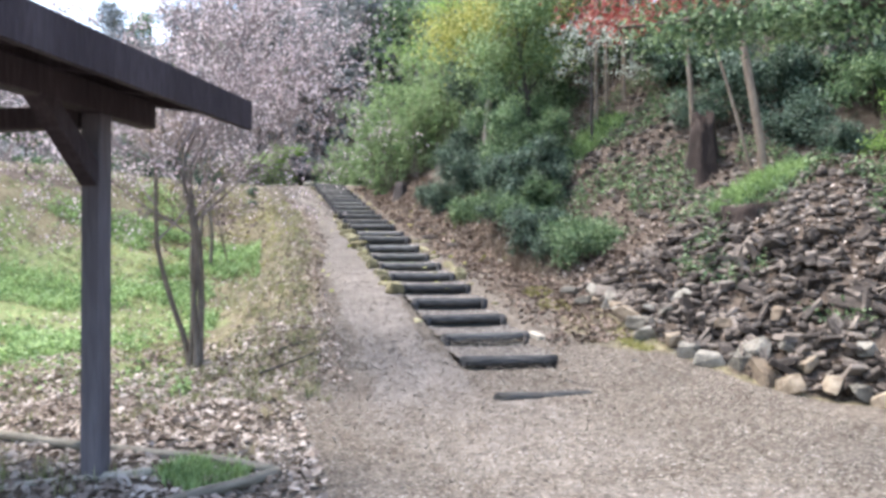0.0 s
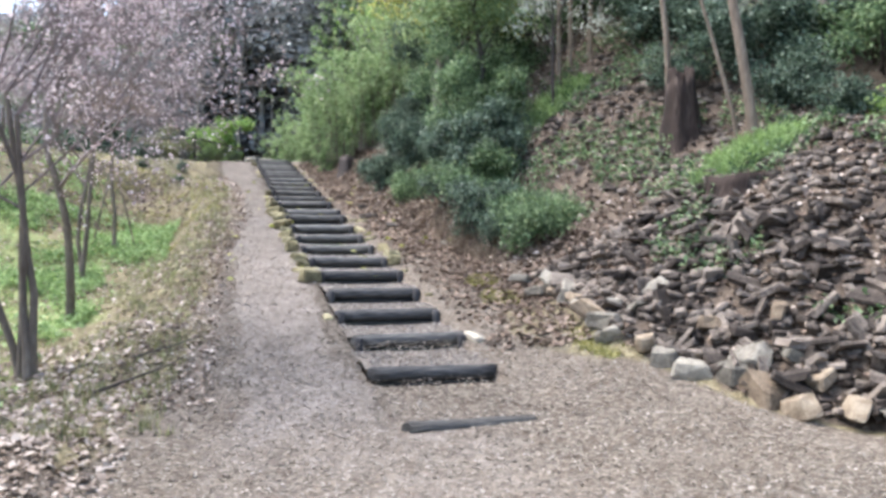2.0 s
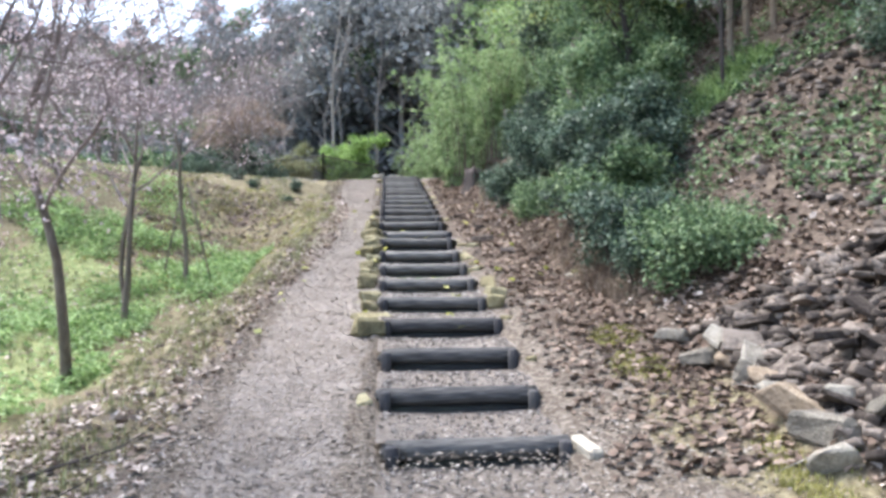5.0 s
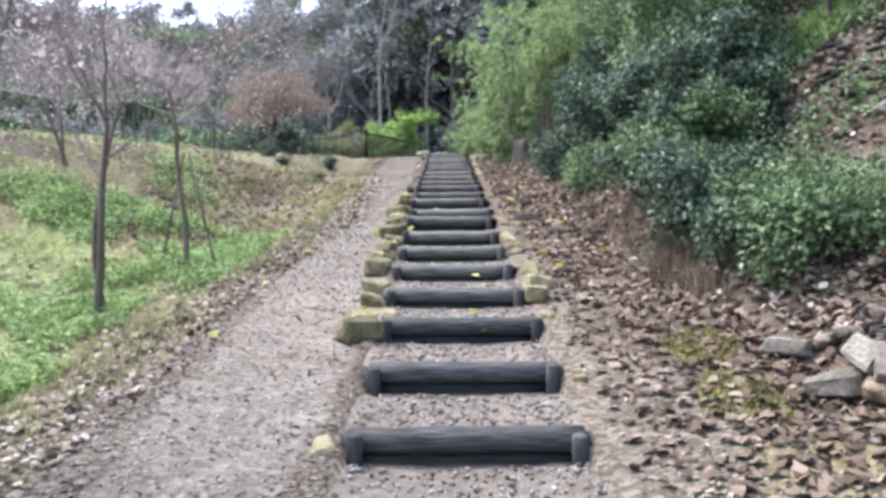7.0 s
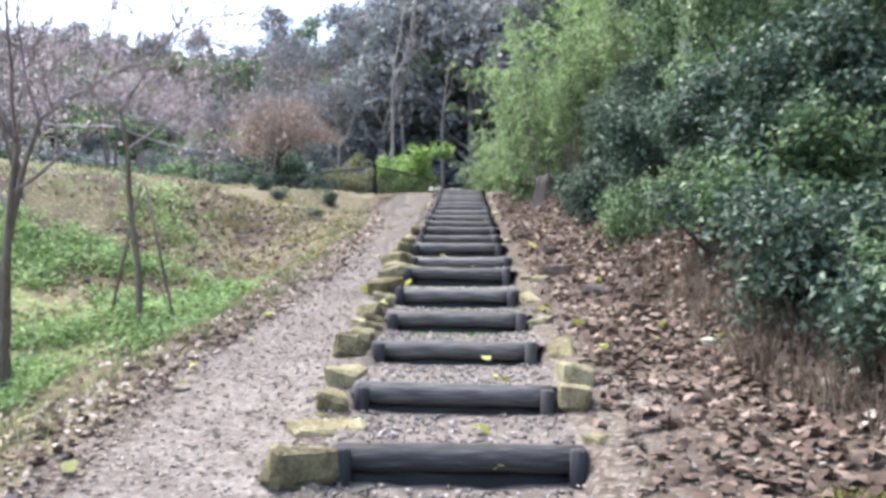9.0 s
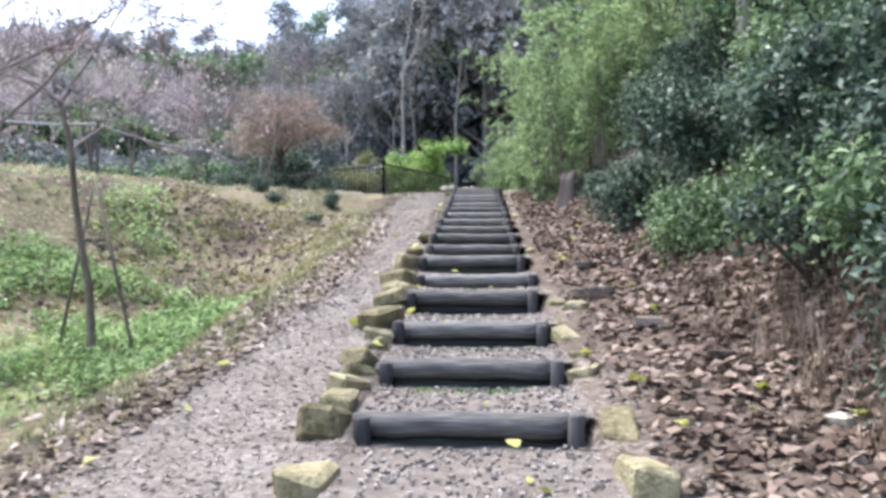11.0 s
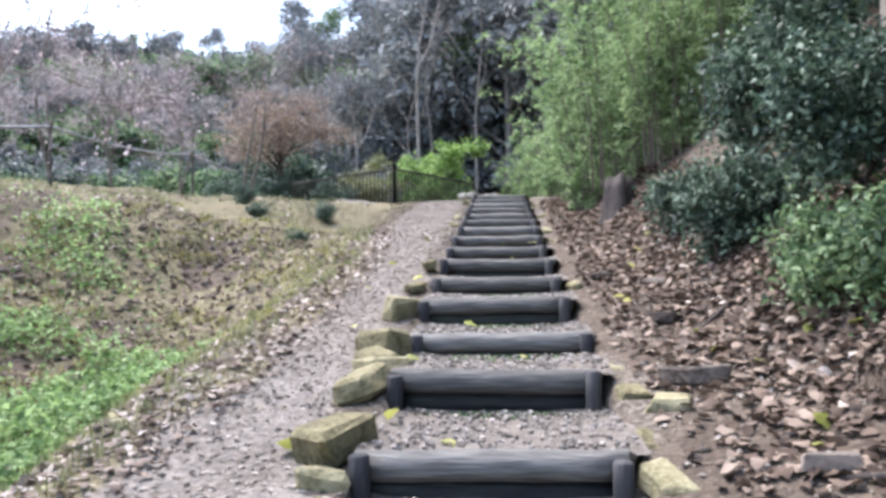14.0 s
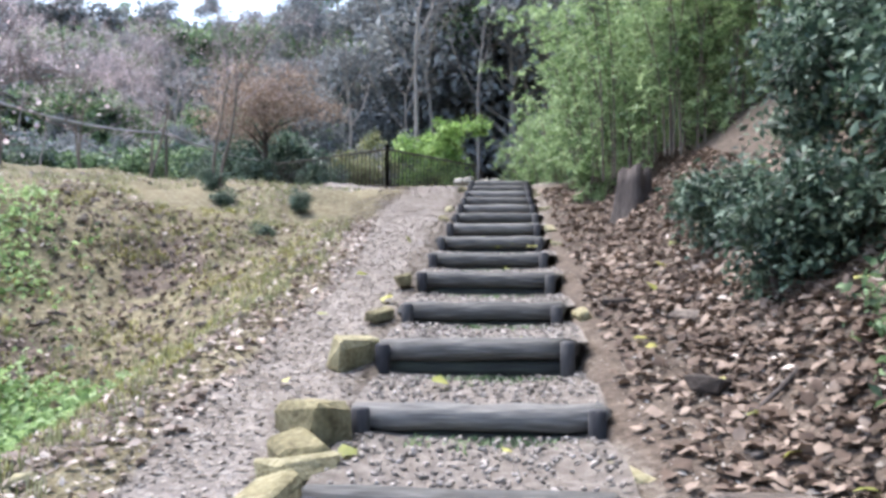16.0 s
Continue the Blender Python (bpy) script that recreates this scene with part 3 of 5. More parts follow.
def build_pavilion():
    at = PV @ Vector((0, 0, 0))
    z0 = gxy(at.x, at.y)
    thing = empty("pavilion", (at.x, at.y, z0), "dark-stained timber park shelter with square posts and overhanging roof", "pavilion")
    thing.rotation_euler = (0, 0, radians(-9.7))
    span, top = 3.4, 2.5 - z0
    for px, py in ((0, 0), (-span, 0), (0, -span), (-span, -span)):
        part("post", box((0.15, 0.15, top + 0.2), (px, py, top / 2 - 0.1), 0.012), PAVP, thing, "grey weathered square post")
    for px in (0, -span):
        part("beam", box((0.14, span + 1.3, 0.2), (px, -span / 2 + 0.05, top + 0.1), 0.01), PAVW, thing)
    for py in (0, -span):
        part("beam", box((span - 0.2, 0.13, 0.16), (-span / 2, py, top - 0.02), 0.01), PAVW, thing)
    for px in (0, -span):
        for py, s in ((0, -1), (-span, 1)):
            part("brace", beam((px, py + s * 0.05, top - 0.46), (px, py + s * 0.72, top + 0.1), 0.13, 0.14), PAVW, thing)
    # roof: two shallow slopes, eaves along the right and left
    ey0, ey1, ex = 1.15, -span - 1.15, 0.62
    ridge, pitch = -span / 2, radians(9)
    w = (ex - ridge) / math.cos(pitch)
    for s in (1, -1):
        c = Matrix.Translation((ridge, (ey0 + ey1) / 2, top + 0.24 + (ex - ridge) * math.tan(pitch))) @ Matrix.Rotation(s * pitch, 4, "Y")
        part("roof_slope", box((w, ey0 - ey1, 0.06), (s * w / 2, 0, 0), 0.006, c), ROOFM, thing, "dark roof sheet")
        part("fascia", box((0.05, ey0 - ey1 + 0.02, 0.24), (ridge + s * (ex - ridge + 0.03), (ey0 + ey1) / 2, top + 0.16), 0.006), PAVW, thing)
        for i in range(8):
            py = ey1 + 0.25 + i * (ey0 - ey1 - 0.5) / 7
            part("rafter", box((w - 0.1, 0.07, 0.1), (s * (w - 0.1) / 2, py, -0.085), 0.006, Matrix.Translation((ridge, 0, top + 0.24 + (ex - ridge) * math.tan(pitch))) @ Matrix.Rotation(s * pitch, 4, "Y")), PAVW, thing)


build_pavilion()


def edging(points, r, material, label, rng):
    for a, b in zip(points[:-1], points[1:]):
        a, b = Vector((*a, gxy(*a))), Vector((*b, gxy(*b)))
        d = b - a
        v, f = log_bm(d.length, r, rng)
        ob = raw("edging_log", v, f, material, None, "", True)
        ob.matrix_basis = Matrix.Translation((a + b) / 2 + Vector((0, 0, r * 0.3))) @ d.to_track_quat("X", "Z").to_matrix().to_4x4()
        tagged(ob, label, "edging log", "shelter edging logs")


_r = np.random.default_rng(5)
edging([(-5.6, 8.1), (-3.95, 7.42), (-2.95, 6.95), (-2.0, 6.62), (-1.25, 6.28)], 0.04, KERBM, "thin weathered log edging the grass round the shelter", _r)
edging([(-1.22, 6.22), (-1.7, 5.5), (-2.1, 4.6)], 0.04, KERBM, "thin weathered log edging the grass round the shelter", _r)
edging([(-2.1, 6.02), (-3.0, 5.55), (-4.2, 5.0)], 0.055, PALE, "pale smooth log edging the shelter floor", _r)


# ---- woody plants ----
def tubes_mesh(name, stems, material, parent, label="", thin=0.012):
    chunks = [tube(p, r, 7 if r[0] > 0.03 else (4 if r[0] > thin else 3), False) for p, r in stems]
    v, f = merge(chunks)
    return raw(name, v, f, material, parent, label, True)


def cherry(seed, height, stems, label, buds=3500, lean=(0, 0), radius=0.055, stake=False, levels=3, budsize=0.038, spread=0.7, group="young cherry trees"):
    """A young bare cherry: several stems from the ground, fine twigs, pinkish buds."""
    rng = np.random.default_rng(seed)
    thing = empty("cherry_tree", (0, 0, 0), label, "tree", group)
    tips, trunk, twigs = [], [], []
    for i in range(stems):
        a = 2 * math.pi * (i + rng.uniform(0, 0.5)) / stems
        off = 0.07 * (stems > 1)
        d = (lean[0] + 0.03 * math.cos(a) * (stems > 1), lean[1] + 0.03 * math.sin(a) * (stems > 1), 1)
        got = skeleton((off * math.cos(a), off * math.sin(a), -0.15), d, height * rng.uniform(0.5, 0.62), radius * rng.uniform(0.75, 1.05), levels, rng, spread, 3, 0.0, 0.1, 6, 0.05, tips)
        trunk += [s for s in got if s[1][0] > radius * 0.5]
        twigs += [s for s in got if s[1][0] <= radius * 0.5]
    for pts, rad in twigs:
        rad[:] = [max(x, 0.0045) for x in rad]
    tubes_mesh("trunk", trunk, BARK, thing, "grey-brown smooth bark")
    tubes_mesh("branchwork", twigs, TWIG, thing, "fine bare twigs")
    if buds and tips:
        t = np.array([tuple(p) for p in tips])
        p = t[rng.integers(0, len(t), buds)] + rng.normal(size=(buds, 3)) * 0.07
        v, f = leaf_array(p, rng.normal(size=p.shape), budsize, rng, 0.8)
        raw("blossom", v, f, BUD, thing, "pale pinkish buds and dry leaves")
    if stake:
        for sx in (-0.32, 0.3):
            v, f = tube([(sx * 1.5, 0.12, -0.2), (sx * 0.1, 0.03, 1.75)], [0.02, 0.018], 6)
            raw("stake", v, f, BARK, thing, "slanting wooden support stake", True)
    return thing


def place(thing, x, y, turn=0.0, dz=-0.03, scale=1.0):
    thing.matrix_basis = Matrix.Translation((x, y, gxy(x, y) + dz)) @ Matrix.Rotation(turn, 4, "Z") @ Matrix.Scale(scale, 4)
    return thing


def copy_at(thing, x, y, turn=0.0, dz=-0.03, scale=1.0):
    c = copy_thing(thing, Matrix.Identity(4))
    return place(c, x, y, turn, dz, scale)


def shrub(seed, at, size, count, leaf, material, label, clump=0.1, lumps=13, per=20, aspect=0.5, group="", stems=True, name="shrub", category="shrub", shoots=26):
    """A loose leafy shrub of many uneven lumps with shoots that stick out, on stems from its foot."""
    rng = np.random.default_rng(seed)
    rx, ry, rz = size
    thing = empty(name, at, label, category, group)
    blobs = [(0, 0, rz * 0.7, rx * 0.42, ry * 0.42, rz * 0.55)]
    for i in range(lumps + 6):
        a = rng.uniform(0, 2 * math.pi)
        q = rng.uniform(0.1, 1) ** 0.6 * 0.85
        s = rng.uniform(0.12, 0.36)
        h = rng.uniform(0.1, 1.9) * (1 - 0.35 * q)
        blobs.append((rx * q * math.cos(a), ry * q * math.sin(a), rz * h, rx * s, ry * s, rz * s * 1.1))
    p, nrm = crown_points(blobs, int(count * 0.8), rng, clump, per, 0.3)
    extra, en = [], []
    for i in range(shoots):
        b = blobs[rng.integers(0, len(blobs))]
        d = np.array([rng.normal(), rng.normal(), abs(rng.normal()) * 0.8 + 0.25])
        d /= np.linalg.norm(d)
        ln = rng.uniform(0.8, 1.5) * (b[3] + b[4] + b[5]) / 3
        n = int(24 * ln / 0.5) + 6
        e = rng.uniform(0.5, 1.3, n)[:, None]
        q = np.array(b[:3]) + d * ln * e - np.array([0, 0, 0.25]) * e ** 2 * ln + rng.normal(size=(n, 3)) * leaf * 0.55
        extra.append(q)
        en.append(rng.normal(size=(n, 3)) * 0.6 + np.array([0, 0, 0.8]))
    p, nrm = np.concatenate([p] + extra), np.concatenate([nrm] + en)
    vv, ff = leaf_array(p, nrm, leaf, rng, aspect)
    raw("foliage", vv, ff, material, thing)
    if stems:
        for i in range(5):
            b = blobs[rng.integers(0, len(blobs))]
            top = Vector((b[0], b[1], b[2] * 0.9))
            foot = Vector((rng.uniform(-0.15, 0.15), rng.uniform(-0.15, 0.15), -0.2))
            mid = foot.lerp(top, 0.5) + Vector(rng.normal(size=3)) * 0.1 * rx
            v, f = tube([foot, mid, top], [0.03, 0.02, 0.008], 5, False)
            raw("stem", v, f, BARKD, thing, "", True)
    return thing


def leafy_tree(seed, height, spread, count, leaf, material, label, trunk_r=0.11, bark=None, low=0.35, lumps=9, clump=0.25, name="evergreen_tree", group="", per=14, flat=0.8):
    """A tree: tapered trunk, limbs reaching into an uneven crown of clumps."""
    rng = np.random.default_rng(seed)
    thing = empty(name, (0, 0, 0), label, "tree", group)
    lean = Vector((rng.uniform(-0.1, 0.1), rng.uniform(-0.1, 0.1), 1)) * height
    trunk = [Vector((0, 0, -0.4)), lean * 0.3 + Vector(rng.normal(size=3)) * 0.06 * height * 0.3, lean * 0.6, lean * 0.93]
    stems = [(trunk, [trunk_r * 1.15, trunk_r * 0.85, trunk_r * 0.6, trunk_r * 0.15])]
    blobs = []
    for i in range(lumps):
        e = low + (1 - low) * (i + rng.uniform(0, 1)) / lumps
        a = rng.uniform(0, 2 * math.pi)
        q = spread * (1.05 - 0.65 * abs(e - 0.55)) * rng.uniform(0.3, 0.75)
        c = lean * e + Vector((math.cos(a) * q, math.sin(a) * q, 0))
        s = spread * rng.uniform(0.34, 0.55)
        blobs.append((c.x, c.y, c.z, s, s, s * rng.uniform(0.55, 0.85)))
        root = lean * max(0.15, e - 0.2)
        stems.append(([root, root.lerp(c, 0.5) + Vector((0, 0, 0.1)), c], [trunk_r * 0.4, trunk_r * 0.25, trunk_r * 0.08]))
    tubes_mesh("trunk", stems, bark or BARKD, thing, "tapered trunk with limbs")
    crown("crown", blobs, count, leaf, material, seed + 1, thing, clump=clump, per=per, shell=0.5, flat=flat)
    return thing


# left hollow: young cherries
c1 = place(cherry(11, 5.4, 4, "slender young cherry with several close stems", 15000, radius=0.05, spread=0.85), -3.2, 10.85, 0.4)
c2 = place(cherry(23, 5.4, 1, "leaning grey young cherry tree with bare pinkish twigs", 1500, lean=(-0.08, -0.05), radius=0.085), -4.16, 14.22, 2.1)
c3 = place(cherry(37, 4.8, 2, "forked young cherry tree with bare pinkish twigs", 1000, radius=0.055), -4.99, 16.83, 1.0)
c4 = place(cherry(41, 4.7, 1, "young cherry propped by slanting stakes in the green hollow", 1100, radius=0.06, stake=True, spread=0.95, levels=4), -5.4, 19.47, 0.2)
c5 = place(cherry(47, 5.6, 2, "bare cherry with a haze of pinkish twigs on the plateau", 7000, radius=0.08, spread=0.85, budsize=0.04), -9.4, 22.0, 0.2, scale=0.62)
for x, y, a, s in ((-12.6, 21.0, 3.0, 0.68), (-12.2, 28.0, 1.1, 0.55), (-14.0, 32.0, 5.4, 0.6), (-16.5, 25.0, 0.4, 0.66), (-17.5, 31.0, 1.4, 0.66), (-10.2, 17.8, 2.6, 0.68)):
    copy_at(c5, x, y, a, scale=s)
copy_at(c3, -8.2, 28.5, 2.0, scale=0.75)
copy_at(c5, -11.8, 31.5, 3.7, scale=0.55)
copy_at(c2, -14.8, 28.5, 5.0, scale=0.7)

# right bank: evergreen shrubs
DARK_LABEL = "dense dark-green glossy evergreen shrub on the bank"
LEAFY = [
    # u, v, rx, ry, rz, count, leaf, material, lift
    (3.75, 2.75, 0.7, 0.75, 0.3, 7000, 0.07, LF_MID, -0.1),
    (4.45, 2.35, 0.6, 0.6, 0.32, 7000, 0.07, LF_DARK, -0.1),
    (4.3, 2.65, 0.7, 0.7, 0.26, 4500, 0.065, LF_MID, 0.1),
    (5.3, 2.25, 0.6, 0.65, 0.5, 8000, 0.075, LF_DARK, -0.05),
    (6.2, 2.3, 0.75, 0.7, 0.65, 9000, 0.08, LF_MID, 0.0),
    (6.6, 2.85, 0.8, 0.8, 0.8, 9000, 0.085, LF_DARK, 0.0),
    (7.2, 2.35, 0.8, 0.8, 0.8, 10000, 0.08, LF_DARK, 0.0),
    (7.9, 3.0, 1.0, 1.0, 1.15, 12000, 0.085, LF_MID, 0.1),
    (8.7, 2.2, 0.55, 0.6, 0.5, 6000, 0.075, LF_MID, -0.1),
    (9.3, 3.0, 1.0, 1.1, 1.3, 12000, 0.085, LF_MID, 0.2),
    (10.2, 2.45, 0.7, 0.75, 0.62, 8500, 0.08, LF_DARK, 0.1),
    (11.6, 2.55, 0.8, 0.85, 0.7, 9000, 0.08, LF_DARK, 0.2),
    (12.0, 3.2, 1.1, 1.2, 1.5, 10000, 0.09, LF_DARK, 0.3),
    (11.2, 1.9, 0.5, 0.55, 0.4, 5500, 0.075, LF_DARK, -0.1),
    (9.6, 1.95, 0.4, 0.42, 0.28, 4000, 0.07, LF_MID, -0.08),
    (12.9, 1.8, 0.42, 0.45, 0.36, 4500, 0.075, LF_DARK, -0.05),
    (7.6, 6.4, 1.2, 1.2, 1.4, 8000, 0.1, LF_MID, 0.1),
    (10.0, 6.2, 1.3, 1.3, 1.6, 8000, 0.1, LF_MID, 0.1),
    (11.4, 4.6, 1.2, 1.2, 1.6, 8000, 0.1, LF_MID, 0.1),
    (4.6, 6.4, 1.2, 1.2, 0.8, 6000, 0.1, LF_DARK, 0.0),
    (3.4, 8.2, 1.4, 1.4, 1.0, 6000, 0.11, LF_MID, 0.0),
    (1.6, 8.6, 1.3, 1.3, 0.9, 6000, 0.11, LF_DARK, 0.0),
    (-0.4, 8.8, 1.4, 1.4, 0.9, 6000, 0.11, LF_DARK, 0.0),
    (-2.4, 9.4, 1.4, 1.4, 0.9, 6000, 0.12, LF_DARK, 0.0),
    (1.4, 7.2, 0.8, 0.8, 0.75, 3500, 0.09, LF_LIGHT, 0.0),
    (-4.5, 10.0, 1.5, 1.5, 1.0, 6000, 0.12, LF_MID, 0.0),
]
for i, (u, v, rx, ry, rz, n, leaf, m, lift) in enumerate(LEAFY):
    lab = {LF_DARK: DARK_LABEL, LF_MID: "spreading mid-green leafy shrub on the bank", LF_LIGHT: "light yellow-green shrub on the wooded bank", LF_BAMBOO: "pale feathery green shrub on the wooded bank"}[m]
    shrub(500 + 7 * i, spot(u, v, lift - 0.1), (rx, ry, rz), int(n * 1.35), leaf * 0.8, m, lab, group="bank shrubs")

# feathery bamboo beside the upper stair
def bamboo(seed, at, spread, height, culms, leaves, label="tall feathery light-green bamboo thicket beside the stair", material=None):
    """Thin culms that rise and arch over, hung with sprays of narrow leaves."""
    rng = np.random.default_rng(seed)
    thing = empty("bamboo_thicket", at, label, "bamboo", "bamboo thickets")
    stems, places, ways = [], [], []
    for i in range(culms):
        a, q = rng.uniform(0, 6.28), spread * rng.uniform(0, 1) ** 0.5
        foot = np.array([q * math.cos(a), q * math.sin(a), -0.2])
        h = height * rng.uniform(0.55, 1.1)
        b = rng.uniform(0, 6.28) if rng.random() < 0.5 else a
        out = np.array([math.cos(b), math.sin(b), 0]) * h * rng.uniform(0.12, 0.4)
        e = np.linspace(0, 1, 7)[:, None]
        pts = foot + out * e ** 2.2 + np.array([0, 0, h]) * (e - 0.22 * e ** 3)
        stems.append(([Vector(p) for p in pts], [0.02 * (1 - 0.85 * x) for x in np.linspace(0, 1, 7)]))
        for j in range(max(6, leaves // culms // 13)):
            t = rng.uniform(0.12, 1.02)
            c = foot + out * t ** 2.2 + np.array([0, 0, h]) * (t - 0.22 * t ** 3)
            d = rng.normal(size=3)
            d[2] = d[2] * 0.3 - 0.15
            d /= np.linalg.norm(d)
            ln = rng.uniform(0.25, 0.75) * (1.2 - 0.6 * t) * min(1.0, height / 3)
            k = np.sort(rng.uniform(0.2, 1, 13))[:, None]
            places.append(c + d * ln * k - np.array([0, 0, 0.3]) * ln * k ** 2 + rng.normal(size=(13, 3)) * 0.03)
            ways.append(rng.normal(size=(13, 3)) * 0.5 + np.array([0, 0, 0.9]))
    tagged(tubes_mesh("culm", stems, BARK, thing), "thin green-grey culms", kind="stuff")
    v, f = leaf_array(np.concatenate(places), np.concatenate(ways), 0.13, rng, 0.26)
    raw("foliage", v, f, material or LF_BAMBOO, thing)
    return thing


for i, (u, v, r, h, n) in enumerate(((17.2, 2.6, 0.8, 4.2, 9000), (18.6, 2.2, 0.9, 4.4, 9000), (20.2, 2.1, 0.9, 4.2, 9000), (22.0, 2.1, 0.9, 3.6, 8000), (24.0, 1.9, 0.9, 3.0, 6500), (26.4, 1.6, 0.9, 2.5, 5500), (28.8, 1.1, 0.9, 2.3, 5000),
                                     (16.4, 4.0, 1.1, 5.2, 9000), (19.4, 3.7, 1.1, 5.4, 9000), (22.6, 3.8, 1.2, 5.6, 8000))):
    bamboo(800 + 9 * i, spot(u, v), r, h, 26, n)
for i, (u, v, r, h, n) in enumerate(((21.0, 1.55, 0.4, 1.2, 2500), (23.2, 1.45, 0.5, 1.3, 2500), (25.4, 1.0, 0.5, 1.4, 2500), (19.0, 1.65, 0.4, 1.0, 2000))):
    bamboo(950 + 9 * i, spot(u, v), r, h, 18, n, "low young bamboo shoots at the foot of the thicket")

# taller trees on the bank
t1 = place(leafy_tree(61, 6.5, 2.2, 9000, 0.13, LF_MID, "evergreen tree with crowded glossy leaves", group="bank trees", low=0.45), *xy(8.8, 7.4))
place(leafy_tree(67, 2.9, 1.5, 1500, 0.075, LF_SILVER, "small tree with sparse pale silvery leaf sprays", 0.035, group="bank trees", name="leafy_tree", low=0.5, lumps=12, clump=0.12, flat=0.35), *xy(7.5, 4.3))
place(leafy_tree(65, 4.4, 1.5, 8000, 0.1, LF_BAMBOO, "pale-green leafy tree behind the evergreen shrubs", 0.07, group="bank trees", name="leafy_tree", low=0.3), *xy(9.7, 3.6))
place(leafy_tree(66, 5.2, 1.7, 8000, 0.1, LF_YELLOW, "yellowish-green leafy tree behind the evergreen shrubs", 0.08, group="bank trees", name="leafy_tree", low=0.35), *xy(12.6, 4.0))
# added crown that keeps the gap between bamboo and shrubs in deep shade
place(leafy_tree(68, 5.6, 2.1, 10000, 0.1, LF_DARK, "dark evergreen tree added over the bank to darken the gap behind", 0.1, group="bank trees", low=0.42), *xy(14.4, 4.4))
t2 = place(leafy_tree(62, 6.0, 2.2, 8000, 0.13, LF_LIGHT, "light-green leafy tree on the bank", group="bank trees", name="leafy_tree"), *xy(13.0, 5.2))
t3 = place(leafy_tree(63, 7.0, 2.4, 8000, 0.14, LF_MID, "green leafy tree rising from the bank", bark=BARKL, group="bank trees", name="leafy_tree", low=0.5), *xy(5.0, 8.5))
t4 = place(leafy_tree(64, 4.9, 1.9, 8000, 0.11, LF_YELLOW, "tree with yellow autumn leaves above the bank", bark=BARKL, group="bank trees", name="leafy_tree", low=0.6), *xy(11.0, 2.9))
for u, v, t, s, a in ((14.5, 6.5, t2, 1.1, 1), (10.5, 7.0, t1, 1.2, 2), (17.5, 6.5, t1, 1.3, 3), (21.0, 6.5, t2, 1.3, 4), (7.0, 8.5, t1, 1.2, 5), (2.5, 10.0, t1, 1.1, 0.5), (0.0, 10.5, t3, 1.0, 2.5), (-2.5, 11.0, t1, 1.1, 3.5), (-5.5, 11.5, t3, 1.1, 4.5), (13.0, 9.5, t3, 1.2, 0.2), (4.0, 12.5, t1, 1.4, 1.2), (-1.0, 14.0, t1, 1.5, 2.2), (9.0, 11.5, t3, 1.3, 5.2), (18.0, 9.5, t1, 1.4, 3.9), (-9.0, 15.0, t1, 1.3, 1.9), (25.0, 5.5, t2, 1.3, 2.9), (23.5, 8.5, t1, 1.4, 0.9)):
    copy_at(t, *xy(u, v), a, -0.05, s)

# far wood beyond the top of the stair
f1 = place(leafy_tree(71, 10.0, 3.9, 5600, 0.4, LF_HAZED, "tall dark evergreen tree in the wood behind, leaves paled for haze", 0.2, BARKL, 0.12, 16, 0.5, group="far wood"), -9.0, 48.0)
f2 = place(leafy_tree(72, 10.5, 3.5, 5600, 0.4, LF_HAZED, "tall dark evergreen tree in the wood behind, leaves paled for haze", 0.16, BARKL, 0.16, 16, 0.5, group="far wood"), -4.0, 47.0)
f3 = place(leafy_tree(73, 9.0, 2.8, 4000, 0.26, LF_MID, "green tree at the edge of the wood behind", 0.16, BARKL, 0.45, 10, 0.4, group="far wood"), -1.0, 44.0)
_fr = np.random.default_rng(9)
for i in range(124):
    a = radians(-16 + 82 * (i + _fr.uniform(0, 1)) / 124)
    d = (33, 44, 38, 52)[i % 4] + _fr.uniform(-3, 3)
    x, y = -1.0 - math.sin(a) * d, 14.0 + math.cos(a) * d
    tall = np.interp(math.degrees(a), (-14, 12, 20, 30, 42, 62), (0.95, 0.85, 0.64, 0.44, 0.32, 0.3))
    if math.degrees(a) > 27:
        tall *= 0.7
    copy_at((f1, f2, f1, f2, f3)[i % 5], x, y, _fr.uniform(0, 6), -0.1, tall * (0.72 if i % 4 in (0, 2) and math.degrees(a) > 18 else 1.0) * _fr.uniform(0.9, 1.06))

u1 = shrub(701, (-6.0, 46.0, gxy(-6.0, 46.0)), (2.2, 2.2, 1.1), 3200, 0.24, LF_HAZED, "dark undergrowth shrub at the foot of the wood, leaves paled for haze", 0.3, group="wood undergrowth")
u2 = shrub(711, (-14.0, 44.0, gxy(-14.0, 44.0)), (2.4, 2.0, 1.2), 3200, 0.24, LF_MID, "green undergrowth shrub at the foot of the wood", 0.3, group="wood undergrowth")
for i in range(72):
    a = radians(-12 + 78 * (i + _fr.uniform(0, 1)) / 72)
    d = (32, 46, 38)[i % 3] + _fr.uniform(-2, 2)
    x, y = -1.0 - math.sin(a) * d, 14.0 + math.cos(a) * d
    if math.degrees(a) < 17 and uv(x, y)[0] < 38:
        continue
    copy_at((u1, u1, u2)[i % 3], x, y, _fr.uniform(0, 6), -0.1, _fr.uniform(0.7, 1.15))

